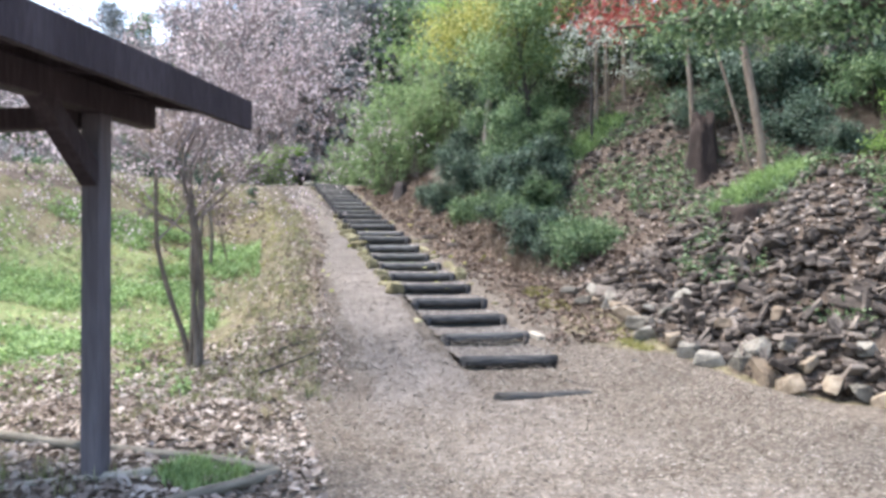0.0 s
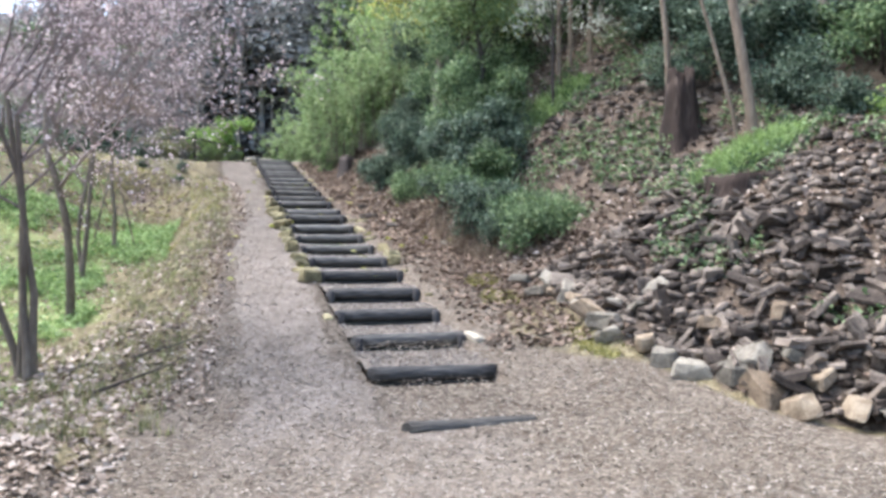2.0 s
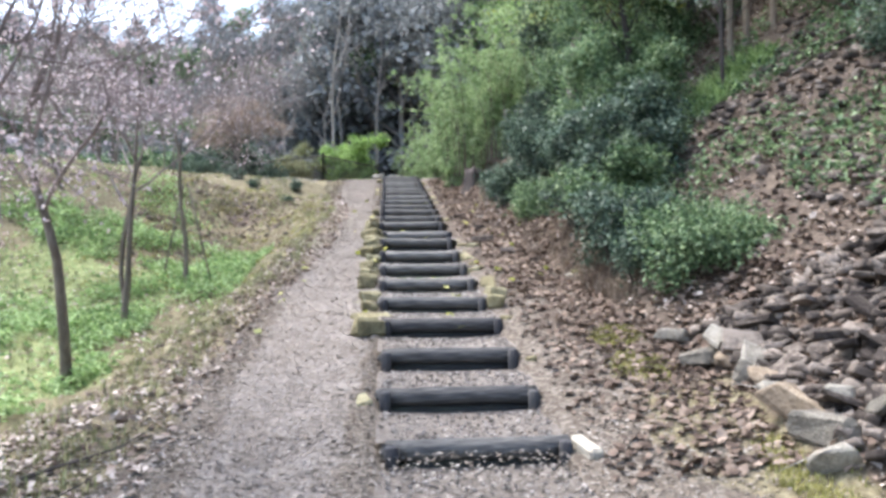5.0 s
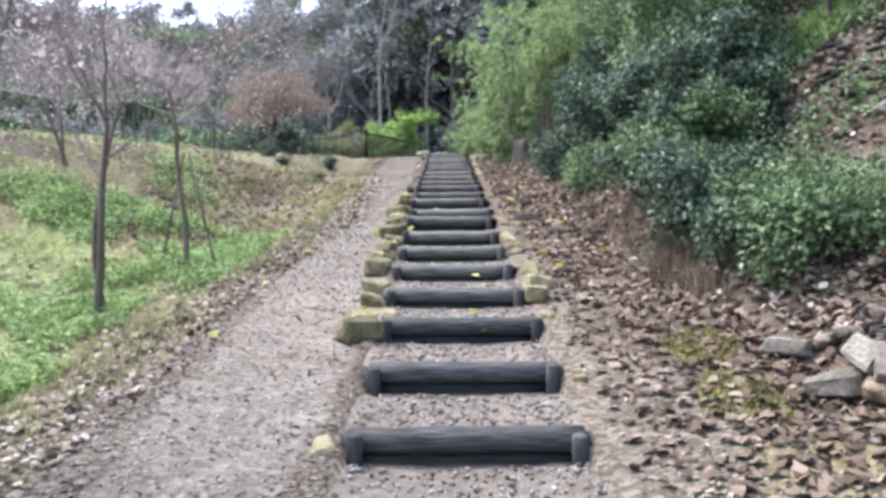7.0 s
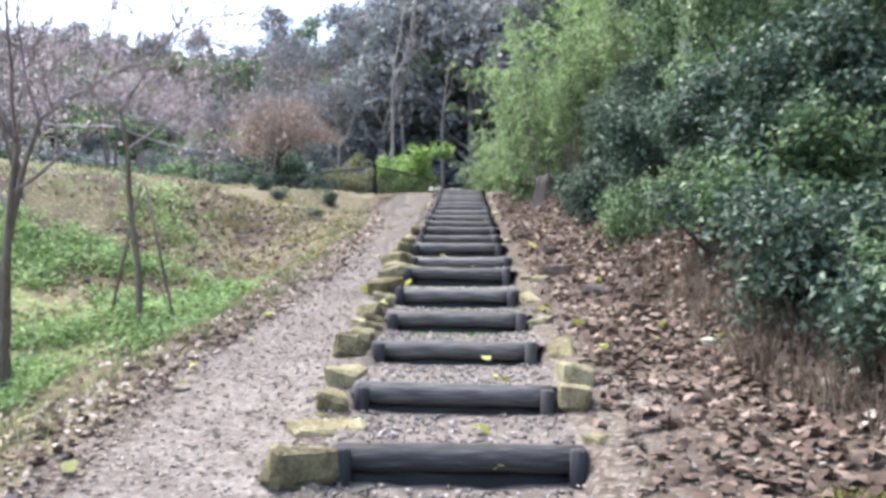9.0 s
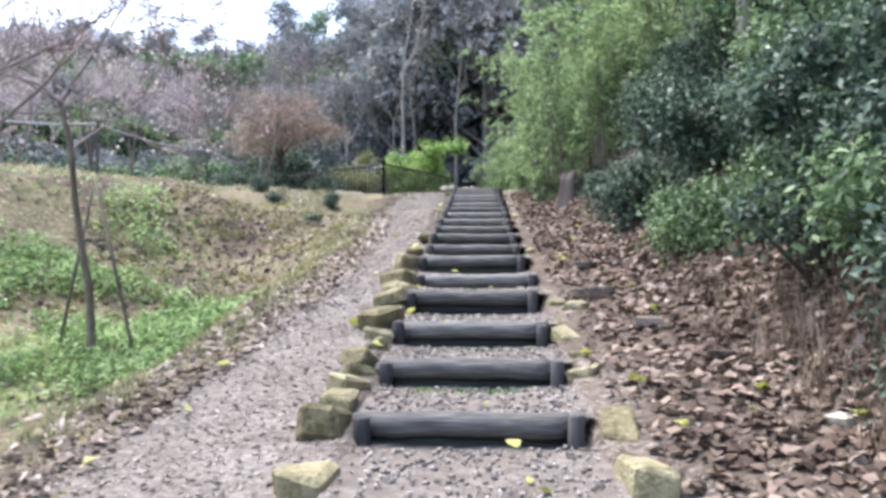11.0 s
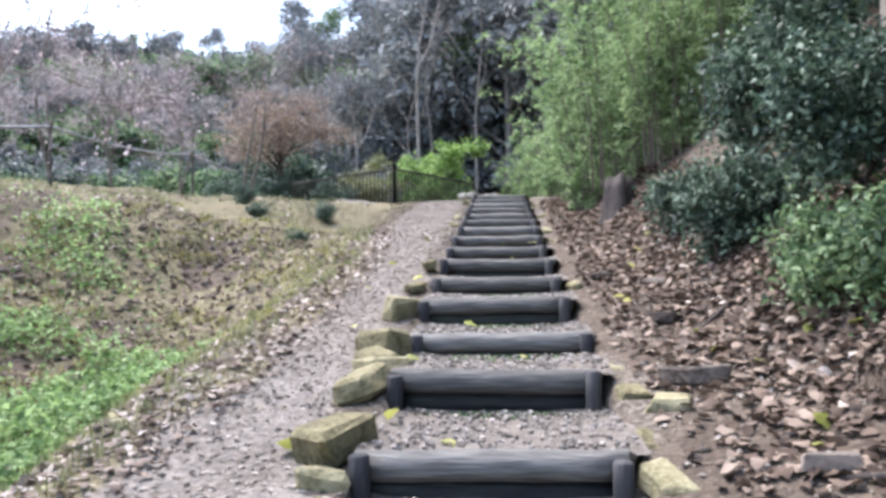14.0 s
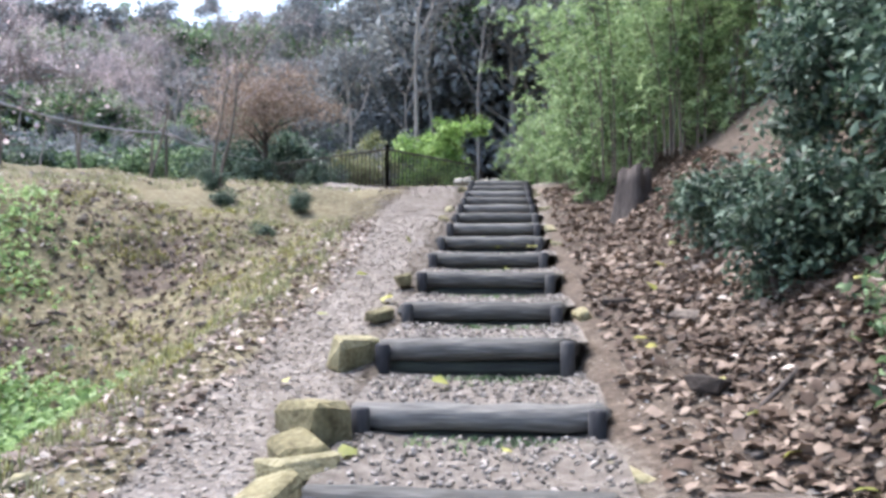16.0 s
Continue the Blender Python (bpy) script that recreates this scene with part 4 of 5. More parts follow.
# rounded crowns closing the slope behind
for i in range(46):
    a = radians(19 + 46 * (i + _fr.uniform(0, 1)) / 46)
    d = (41, 50, 45)[i % 3] + _fr.uniform(-2, 2)
    copy_at((u1, u1, u2)[i % 3], -1.0 - math.sin(a) * d, 14.0 + math.cos(a) * d, _fr.uniform(0, 6), -0.2, _fr.uniform(1.5, 1.9) * np.interp(math.degrees(a), (20, 28, 45), (1.0, 0.75, 0.62)))

u3 = shrub(721, (-13.0, 38.5, gxy(-13.0, 38.5)), (2.2, 2.2, 1.2), 3400, 0.2, LF_DARK, "dark evergreen undergrowth behind the fence", 0.3, group="wood undergrowth")
for i in range(20):
    a = radians(27 + 37 * (i + _fr.uniform(0, 1)) / 20)
    d = _fr.uniform(24.5, 29)
    copy_at((u3, u3, u2)[i % 3], -1.0 - math.sin(a) * d, 14.0 + math.cos(a) * d, _fr.uniform(0, 6), -0.15, _fr.uniform(0.55, 0.85))

for x, y, k in ((-11.2, 34.7, 0.42), (-12.5, 35.0, 0.46), (-10.2, 36.6, 0.4)):
    copy_at(u3, x, y, x, -0.1, k)

# russet spreading tree and bright bush near the fence
place(leafy_tree(82, 5.0, 1.8, 5000, 0.1, LF_RED, "small maple with red autumn leaves on the bank", 0.07, BARKL, 0.55, 8, 0.2, name="maple_tree"), *xy(9.6, 6.2))
place(leafy_tree(81, 3.6, 2.7, 8500, 0.12, LF_BROWN, "broad spreading tree with russet autumn leaves", 0.12, BARKD, 0.55, 10, 0.22, name="autumn_tree", flat=0.35), -11.3, 35.6, 0.0, -0.1, 0.76)
shrub(91, (-7.9, 39.8, gxy(-7.9, 39.8)), (1.4, 1.3, 1.5), 12000, 0.12, LF_LIGHT, "bright yellow-green bush behind the fence")
shrub(92, (-10.3, 39.8, gxy(-10.3, 39.8)), (1.3, 1.2, 1.1), 5000, 0.11, LF_GRASS, "dull olive bush behind the fence")


# ---- stone bank ----
def slab_bm(rng, size, jit=0.26, round_off=0.13):
    """A split slab: a block with uneven corners and chipped edges."""
    bm = bmesh.new()
    bmesh.ops.create_cube(bm, size=1)
    for v in bm.verts:
        v.co = Vector([c * (1 + rng.uniform(-jit, jit)) for c in v.co]) + Vector(rng.normal(size=3)) * jit * 0.12
        v.co = Vector((v.co.x * size[0], v.co.y * size[1], v.co.z * size[2]))
    bmesh.ops.bevel(bm, geom=bm.edges[:], offset=round_off * min(size), segments=1 if round_off < 0.2 else 2, affect="EDGES")
    bmesh.ops.triangulate(bm, faces=bm.faces[:])
    for v in bm.verts:
        v.co += Vector(rng.normal(size=3)) * 0.035 * min(size)
    return bm


def slab_mesh(name, rng, size, material, jit=0.26, round_off=0.13):
    me = bpy.data.meshes.new(name)
    bm = slab_bm(rng, size, jit, round_off)
    bm.to_mesh(me)
    bm.free()
    me.materials.append(material)
    return me



def build_stone_bank():
    rng = np.random.default_rng(21)
    bank = empty("stone_bank", spot(0, 2.6), "tumbled bank of grey-brown slates and boulders beside the path", "stone bank")
    inv = Matrix.Translation(-bank.location)
    slates = [slab_mesh("stone", rng, (rng.uniform(0.18, 0.36), rng.uniform(0.13, 0.24), rng.uniform(0.035, 0.085)), SLATE) for _ in range(10)]
    big = [slab_mesh("boulder", rng, (rng.uniform(0.5, 0.75), rng.uniform(0.34, 0.46), rng.uniform(0.28, 0.4)), (BOULDER, TANROCK)[i % 2], 0.42) for i in range(4)] + [rock_mesh("boulder", rng, (rng.uniform(0.6, 0.85), rng.uniform(0.45, 0.6), rng.uniform(0.38, 0.5)), (TANROCK, BOULDER)[i % 2], 15, 0.05) for i in range(3)]

    def put(name, me, u, v, lift, tilt, s):
        ob = new(name, me)
        ob.parent = bank
        p = spot(u, v, lift)
        ob.matrix_basis = inv @ Matrix.Translation(p) @ Euler((rng.normal() * tilt, rng.normal() * tilt - 0.25, rng.uniform(0, 6.28))).to_matrix().to_4x4() @ Matrix.Scale(s, 4)

    # boulders along the foot
    u = -7.0
    while u < 2.6:
        put("boulder", big[rng.integers(0, 7)], u, float(toe(u)) + rng.uniform(-0.05, 0.12), 0.08, 0.2, rng.uniform(0.42, 0.74) * (0.75 if u > 1 else 1))
        u += rng.uniform(0.24, 0.36)
    for i in range(14):
        u = rng.uniform(-4, 1.6)
        put("boulder", big[rng.integers(0, 7)], u, float(toe(u)) + rng.uniform(0.25, 0.9), 0.08, 0.3, rng.uniform(0.3, 0.5))
    # slates lying on the slope behind
    for i in range(285):
        u = rng.uniform(-3.4, 2.4)
        d = rng.uniform(0.02, 1) ** 1.2 * 2.3
        put("stone", slates[i % 10], u, float(toe(u)) + 0.1 + d, rng.uniform(0.03, 0.14), 0.45, rng.uniform(0.45, 1.05))
    return bank


build_stone_bank()


def scatter_rocks(name, count, region, size, material, seed, label, category, lift=0.0, flat=0.5, big=False):
    """Loose stones joined into one sheet of stuff; region gives u, v."""
    rng = np.random.default_rng(seed)
    shapes = []
    for _ in range(8):
        bm = slab_bm(rng, (1, rng.uniform(0.5, 0.8), rng.uniform(0.2, 0.5) * flat * 2)) if big else rock_bm(rng, (1, rng.uniform(0.6, 0.9), rng.uniform(0.3, 0.6) * flat * 2), 8, 0)
        bm.verts.ensure_lookup_table()
        vs = np.array([tuple(v.co) for v in bm.verts])
        bm.verts.index_update()
        shapes.append((vs, np.array([[v.index for v in f.verts] for f in bm.faces])))
        bm.free()
    V, F, n = [], [], 0
    for _ in range(count):
        u, v = region(rng)
        vs, fs = shapes[rng.integers(0, 8)]
        e = np.array(Euler((rng.normal() * 0.3, rng.normal() * 0.3, rng.uniform(0, 6.28))).to_matrix())
        s = size * rng.uniform(0.5, 1.5)
        p = spot(u, v, relief(u, v) + lift)
        V.append(vs @ e.T * s + np.array(p))
        F.append(fs + n)
        n += len(vs)
    ob = raw(name, np.concatenate(V), np.concatenate(F), material)
    return tagged(ob, label, category, kind="stuff")


def on_bank(r):
    while True:
        u = r.uniform(-6, 8.5)
        d = r.uniform(0, 1) ** 1.5 * 4.2
        if u < 2.8 or d > 1.3 + 0.1 * u and r.random() < 0.55:
            return u, float(toe(u)) + 0.1 + d


def on_leafy(r):
    u = r.uniform(1.5, 22)
    return u, r.uniform(0.75, float(toe(u)) + 1.2)


def on_path(r):
    if r.random() < 0.45:
        return r.uniform(-7, 1), r.uniform(-2.6, 2.3)
    u = r.uniform(0, 16)
    return u, r.uniform(-float(path_edge(u)), -0.65) if r.random() < 0.65 else r.uniform(0.65, 1.6)


scatter_rocks("loose_slates", 3000, on_bank, 0.125, SLATEJ, 31, "loose slates strewn over the bank", "stones", 0.035, big=True)
scatter_rocks("small_stones", 420, on_leafy, 0.075, SLATEJ, 32, "small stones among the fallen leaves", "stones", 0.0)
scatter_rocks("gravel", 5000, on_path, 0.022, PEBBLE, 33, "loose pale gravel on the path", "gravel", 0.0)


# ---- stones along the stair ----
def side_stones():
    rng = np.random.default_rng(44)
    shapes = [slab_mesh("stone", rng, (rng.uniform(0.22, 0.32), rng.uniform(0.36, 0.52), rng.uniform(0.18, 0.27)), MOSSROCK, 0.34, 0.16) for _ in range(9)]
    for k in range(2, STEPS):
        for side in (-1, 1):
            many = 3 if 7 <= k <= 10 and side < 0 else 2 if 5 <= k <= 10 else 1
            for j in range(many):
                if rng.random() < (0.6 if k < 5 else 0.08 if k < 11 else 0.5):
                    continue
                u = step_u(k) - 0.1 + j * (0.33 if many == 3 else 0.46) + rng.uniform(-0.06, 0.06)
                v = riser(k)[2] + side * (riser(k)[3] / 2 + rng.uniform(0.09, 0.17))
                ob = new("edging_stone", shapes[rng.integers(0, 9)])
                x, y = xy(u, v)
                z = step_z(k) - 0.1 + j * 0.055 + rng.uniform(-0.03, 0.03)
                s = rng.uniform(0.7, 1.0) * (0.8 if side > 0 else 1) * (0.6 if k > 12 or k < 5 else 1)
                ob.matrix_basis = Matrix.Translation((x, y, z)) @ Euler((rng.normal() * 0.2, rng.normal() * 0.2, radians(YAW) + rng.normal() * 0.5)).to_matrix().to_4x4() @ Matrix.Diagonal((s, s * rng.uniform(0.7, 1.1), s * rng.uniform(0.7, 1.1), 1))
                tagged(ob, "mossy yellowish stone edging the log stair", "stone", "stair edging stones")


side_stones()


def build_wedge():
    ob = part("pale_block", box((0.1, 0.3, 0.1), (0, 0, 0), 0.02), PALE)
    x, y = xy(step_u(2) - 0.12, 0.72)
    ob.matrix_basis = Matrix.Translation((x, y, step_z(2) - 0.06)) @ Euler((radians(8), 0, radians(YAW + 16))).to_matrix().to_4x4()
    tagged(ob, "pale cut stone block at the end of a log riser", "stone")


build_wedge()


# ---- stumps and slim trunks on the bank ----
def stump(seed, u, v, r, h, label, material=None, roots=6, name="tree_stump", jag=0.1):
    rng = np.random.default_rng(seed)
    n, rows = 18, 7
    rad = [1 + 0.22 * math.sin(roots * 2 * math.pi * j / n + 1) + rng.uniform(-0.12, 0.12) for j in range(n)]
    top = [h * (0.9 + jag * math.sin(2 * math.pi * j / n + seed) + rng.uniform(-0.09, 0.09)) for j in range(n)]
    vs, fs = [], []
    for i in range(rows):
        e = i / (rows - 1)
        for j in range(n):
            a = 2 * math.pi * j / n
            flare = 1 + 1.1 * (1 - e) ** 2.5
            q = r * rad[j] * flare * (0.75 + 0.25 * (1 - e)) * rng.uniform(0.95, 1.05)
            vs.append((q * math.cos(a), q * math.sin(a), -0.55 + e * (top[j] + 0.55)))
    for i in range(rows - 1):
        for j in range(n):
            k = (j + 1) % n
            fs.append((i * n + j, i * n + k, (i + 1) * n + k, (i + 1) * n + j))
    inner = len(vs)
    for j in range(n):
        a = 2 * math.pi * j / n
        vs.append((r * 0.4 * math.cos(a), r * 0.4 * math.sin(a), h * 0.62))
    o = (rows - 1) * n
    for j in range(n):
        k = (j + 1) % n
        fs.append((o + j, o + k, inner + k, inner + j))
    c = len(vs)
    vs.append((0, 0, h * 0.55))
    for j in range(0, n, 2):
        fs.append((inner + j, inner + j + 1, inner + (j + 2) % n, c))
    ob = raw(name, vs, fs, material or STUMPW, None, "", True)
    ob.location = spot(u, v)
    return tagged(ob, label, "stump")


stump(1, 4.05, 4.98, 0.27, 1.12, "tall dark rotten tree stump with spreading roots")
stump(2, 1.62, 4.3, 0.36, 0.2, "low dark overturned root stump among the slates", roots=8)
stump(3, 16.3, 1.62, 0.23, 0.5, "grey weathered stump beside the upper stair", BARKD, 4, jag=0.08)


def slim_trunk(seed, u, v, h, r, label, lean=(0, 0), bark=None):
    rng = np.random.default_rng(seed)
    thing = empty("slim_tree", spot(u, v), label, "tree", "slim bank trees")
    tips = []
    got = skeleton((0, 0, -0.2), (lean[0], lean[1], 1), h, r, 1, rng, 0.75, 2, 0, 0.04, 7, 0.05, tips)
    main = [s for s in got if s[1][0] >= r * 0.9]
    rest = [s for s in got if s[1][0] < r * 0.9]
    tubes_mesh("trunk", main, bark or BARKT, thing)
    if rest:
        tubes_mesh("branchwork", rest, bark or BARKT, thing)
    return thing


slim_trunk(1, 2.82, 5.45, 5.5, 0.085, "slim pale leaning tree trunk on the bank", (-0.1, 0.05))
slim_trunk(2, 2.95, 5.3, 4.5, 0.035, "thin bent sapling on the bank", (-0.2, 0.0))
slim_trunk(3, 4.9, 5.3, 5.0, 0.06, "slim tree trunk on the bank", (-0.12, 0.1))
for i, (du, dv) in enumerate(((0, 0), (0.1, 0.28), (-0.1, 0.62))):
    slim_trunk(10 + i, 8.35 + du, 4.8 + dv, 5.0, 0.06, "slim pale trunk in a group of three", (0.02, 0.02))


# ---- fence and cable on the plateau ----
def fence_run(thing, a, b, posts, gap=0.16):
    a, b = Vector(a), Vector(b)
    n = max(2, int((b - a).length / gap))
    for h, r in ((1.0, 0.024), (0.14, 0.018)):
        part("rail", beam(a + Vector((0, 0, h)), b + Vector((0, 0, h)), r * 2, r * 2, 0.004), FENCEM, thing)
    for i in range(1, n):
        p = a.lerp(b, i / n)
        part("baluster", beam(p + Vector((0, 0, 0.14)), p + Vector((0, 0, 1.0)), 0.022, 0.022, 0), FENCEM, thing)
    for i in range(posts):
        p = a.lerp(b, i / (posts - 1))
        part("post", beam(p + Vector((0, 0, -0.2)), p + Vector((0, 0, 1.12)), 0.07, 0.07, 0.006), FENCEM, thing)


def build_fence():
    def g(x, y):
        return Vector((x, y, gxy(x, y)))
    thing = empty("fence", g(-7.9, 35.3), "dark metal balustrade fence along the plateau edge", "fence")
    o = thing.location
    fence_run(thing, g(-7.9, 35.3) - o, g(-6.9, 39.5) - o, 2)
    fence_run(thing, g(-12.3, 37.6) - o, g(-7.9, 35.3) - o, 2)
    rail = empty("cable_rail", g(-12.3, 37.6), "slack grey cable strung between thin posts", "cable")
    o = rail.location
    stops = [g(-12.3, 37.6), g(-11.75, 32.0), g(-11.05, 26.7), g(-10.7, 21.5)]
    for a, b in zip(stops[:-1], stops[1:]):
        pts = [a.lerp(b, i / 8) + Vector((0, 0, 1.1 - 0.12 * 4 * (i / 8) * (1 - i / 8))) - o for i in range(9)]
        v, f = tube(pts, [0.026] * 9, 6, False)
        raw("cable", v, f, RAILM, rail, "", True)
    for p in stops[1:]:
        part("post", beam(p - o + Vector((0, 0, -0.2)), p - o + Vector((0, 0, 1.15)), 0.05, 0.05, 0.005), FENCEM, rail)


build_fence()


# ---- ground cover: leaves, weeds, grass ----
def carpet(name, count, region, size, material, seed, label, category, aspect=0.55, lift=0.012, tilt=0.35, fold=0.35, stand=0.0, broad=False):
    rng = np.random.default_rng(seed)
    pts = np.array([region(rng) for _ in range(count)])
    u, v = pts[:, 0], pts[:, 1]
    x, y = xy(u, v)
    z = ground(u, v) + np.array([relief(a, b) for a, b in pts]) + lift
    c = np.stack([x, y, z], axis=1)
    if stand:
        c[:, 2] += rng.uniform(0, 1, count) ** 1.5 * stand
    nrm = rng.normal(size=(count, 3)) * tilt + np.array([0, 0, 1.0])
    vv, ff = curled_leaves(c, nrm, size, rng, aspect, fold) if broad else leaf_array(c, nrm, size, rng, aspect, fold)
    return tagged(raw(name, vv, ff, material), label, category, kind="stuff")


def blades(name, count, region, height, width, material, seed, label, category, spread=0.5, level=None):
    """Upright grass: bent narrow triangles in tufts."""
    rng = np.random.default_rng(seed)
    tufts = max(1, count // 10)
    pts = np.repeat(np.array([region(rng) for _ in range(tufts)]), 10, axis=0)
    pts = pts + rng.normal(size=pts.shape) * 0.035
    u, v = pts[:, 0], pts[:, 1]
    x, y = xy(u, v)
    z = level(u, v) if level else ground(u, v) + np.array([relief(a, b) for a, b in pts])
    n = len(pts)
    foot = np.stack([x, y, z - 0.01], axis=1)
    a = rng.uniform(0, 2 * math.pi, n)
    d = np.stack([np.cos(a), np.sin(a), np.zeros(n)], axis=1)
    s = np.stack([-np.sin(a), np.cos(a), np.zeros(n)], axis=1) * width / 2
    h = (height * rng.uniform(0.5, 1.3, n))[:, None]
    out = d * h * rng.uniform(0.1, spread, n)[:, None]
    mid = foot + out * 0.45 + np.array([0, 0, 0.65]) * h
    tip = foot + out + np.array([0, 0, 0.95]) * h
    verts = np.stack([foot - s, foot + s, mid + s * 0.7, mid - s * 0.7, tip], axis=1).reshape(-1, 3)
    i = np.arange(n)[:, None] * 5
    faces = np.concatenate([i + np.array([[0, 1, 2]]), i + np.array([[0, 2, 3]]), i + np.array([[3, 2, 4]])], axis=1).reshape(-1, 3)
    return tagged(raw(name, verts, faces, material), label, category, kind="stuff")


def in_hollow(r):
    while True:
        u = r.uniform(0, 16.5)
        v = -float(path_edge(u)) - r.uniform(1.15 if 8 < u < 13 else 1.5, 7)
        if u > 13 and v > -3.4 - 0.4 * (u - 13):
            continue
        n = noise.noise((u * 0.45, v * 0.45, 5)) + 0.6 * noise.noise((u * 1.3, v * 1.3, 7))
        if r.random() < smooth((n + (0.16 if 6.5 < u < 13.5 and v > -7 else -0.02)) / 0.45) * (1 if u < 13.5 else 0.35) + 0.03:
            return u, v


def left_edge(r):
    u = r.uniform(-1, 18)
    return u, -float(path_edge(u)) - abs(r.normal()) * 0.8


def grass_left(r):
    while True:
        u, v = r.uniform(-4, 25), -r.uniform(2.9, 10)
        if noise.noise((u * 0.7, v * 0.7, 11)) > (-0.02 if u > 11 or u < 1 else -0.15):
            return u, v


def leaves_left(r):
    return (r.uniform(-7, 2.5), -r.uniform(2.6, 8)) if r.random() < 0.68 else grass_left(r)


def strip_litter(r):
    u = r.uniform(0.5, 22)
    return u, 0.72 + r.uniform(0, 1) ** 0.6 * (float(toe(u)) + 0.3)


def bank_litter(r):
    u = r.uniform(-5, 14)
    return u, float(toe(u)) + r.uniform(0, 5)


def plaza_litter(r):
    if r.random() < 0.6:
        return r.uniform(-7.5, 1.5), r.uniform(-4.5, 2.6)
    u = r.uniform(0, 24.5)
    v = r.uniform(-float(path_edge(u)) - 0.3, -0.65)
    return (u, v) if r.random() < 0.75 or v < -1.75 or v > -0.85 else (u, -1.75 - abs(r.normal()) * 0.4)


carpet("weeds", 30000, in_hollow, 0.075, LF_WEED, 51, "bright green weeds carpeting the hollow", "weeds", 0.6, 0.03, 0.7, 0.3, 0.16)
blades("grass", 36000, grass_left, 0.1, 0.008, LF_GRASS, 52, "dull grass tufts on the grassy bank", "grass")
blades("edge_grass", 7000, left_edge, 0.1, 0.008, LF_GRASS, 53, "dry grass tufts along the path edge", "grass")
carpet("fallen_leaves", 20000, strip_litter, 0.08, LF_FALLEN, 54, "brown fallen leaves beside the stair", "leaves", 0.62, 0.012, 0.35, broad=True)
carpet("strip_bits", 16000, strip_litter, 0.04, LF_BITS, 72, "small broken dry leaves beside the stair", "leaves", 0.55, 0.006, 0.3, 0.25)
carpet("bank_leaves", 12000, bank_litter, 0.085, LF_FALLEN, 55, "brown fallen leaves on the bank", "leaves", 0.62, 0.02, 0.45, broad=True)
carpet("bank_pale_leaves", 6000, bank_litter, 0.075, LF_PALE, 73, "pale dry leaves on the wooded bank", "leaves", 0.6, 0.025, 0.45, broad=True)
carpet("path_litter", 60000, plaza_litter, 0.036, LF_BITS, 56, "small dry leaf bits strewn on the gravel", "leaves", 0.55, 0.004, 0.18, 0.2)
def edge_strip(r):
    u = r.uniform(-0.5, 18)
    return u, -float(path_edge(u)) + 0.3 - abs(r.normal()) * 0.75


carpet("edge_litter", 1800, edge_strip, 0.06, LF_FALLEN, 70, "brown leaf litter along the edge of the path", "leaves", 0.6, 0.012, 0.35, broad=True)
carpet("edge_pale_litter", 3200, edge_strip, 0.06, LF_PALE, 71, "pale dry leaf litter along the edge of the path", "leaves", 0.6, 0.014, 0.35, broad=True)
carpet("hollow_leaves", 20000, leaves_left, 0.075, LF_PALE, 57, "dry fallen leaves in the grass", "leaves", 0.6, 0.015, 0.4, broad=True)


def bank_green(r):
    while True:
        u = r.uniform(-5, 14)
        v = float(toe(u)) + r.uniform(0.9, 7)
        if noise.noise((u * 0.8, v * 0.8, 15)) + 0.4 * noise.noise((u * 2.3, v * 2.3, 3)) > 0.08:
            return u, v


carpet("bank_plants", 22000, bank_green, 0.075, LF_MID, 58, "low leafy plants creeping over the bank", "plants", 0.55, 0.03, 0.7, 0.3, 0.2)


def fern_patch(u0, v0, ru, rv):
    def region(r):
        a, q = r.uniform(0, 6.28), r.uniform(0, 1) ** 0.5
        return u0 + ru * q * math.cos(a), v0 + rv * q * math.sin(a)
    return region


blades("ferns", 2600, fern_patch(2.3, 5.0, 0.4, 0.8), 0.2, 0.03, LF_WEED, 59, "patch of bright green ferns below a slim trunk", "ferns", 1.2)
blades("bank_ferns", 2200, fern_patch(7.6, 4.3, 0.4, 0.8), 0.2, 0.03, LF_WEED, 60, "green ferns below the slim trunks", "ferns", 1.2)
blades("moss_grass", 1500, fern_patch(2.45, 1.5, 0.36, 0.22), 0.04, 0.012, LF_MOSS, 61, "yellowish moss and grass beside the stair", "grass")
blades("moss_foot", 1600, fern_patch(3.3, 1.52, 0.3, 0.2), 0.04, 0.012, LF_MOSS, 69, "yellowish moss on the leafy strip", "grass")
blades("moss_tuft", 1800, fern_patch(0.45, 1.85, 0.45, 0.2), 0.04, 0.012, LF_MOSS, 62, "yellowish moss at the foot of the stones", "grass")


# dark wood on the terrace above the stones
w1 = shrub(731, spot(1.0, 9.6, -0.1), (1.6, 1.6, 1.1), 6000, 0.14, LF_DARK, "dark tangled undergrowth on the wooded terrace", 0.25, group="terrace undergrowth")
for i in range(16):
    u, v = -9 + 16 * i / 15 + _fr.uniform(-0.5, 0.5), 9.5 + (i % 3) * 1.4 + _fr.uniform(-0.4, 0.4)
    copy_at(w1, *xy(u, v), _fr.uniform(0, 6), -0.1, _fr.uniform(0.8, 1.3))


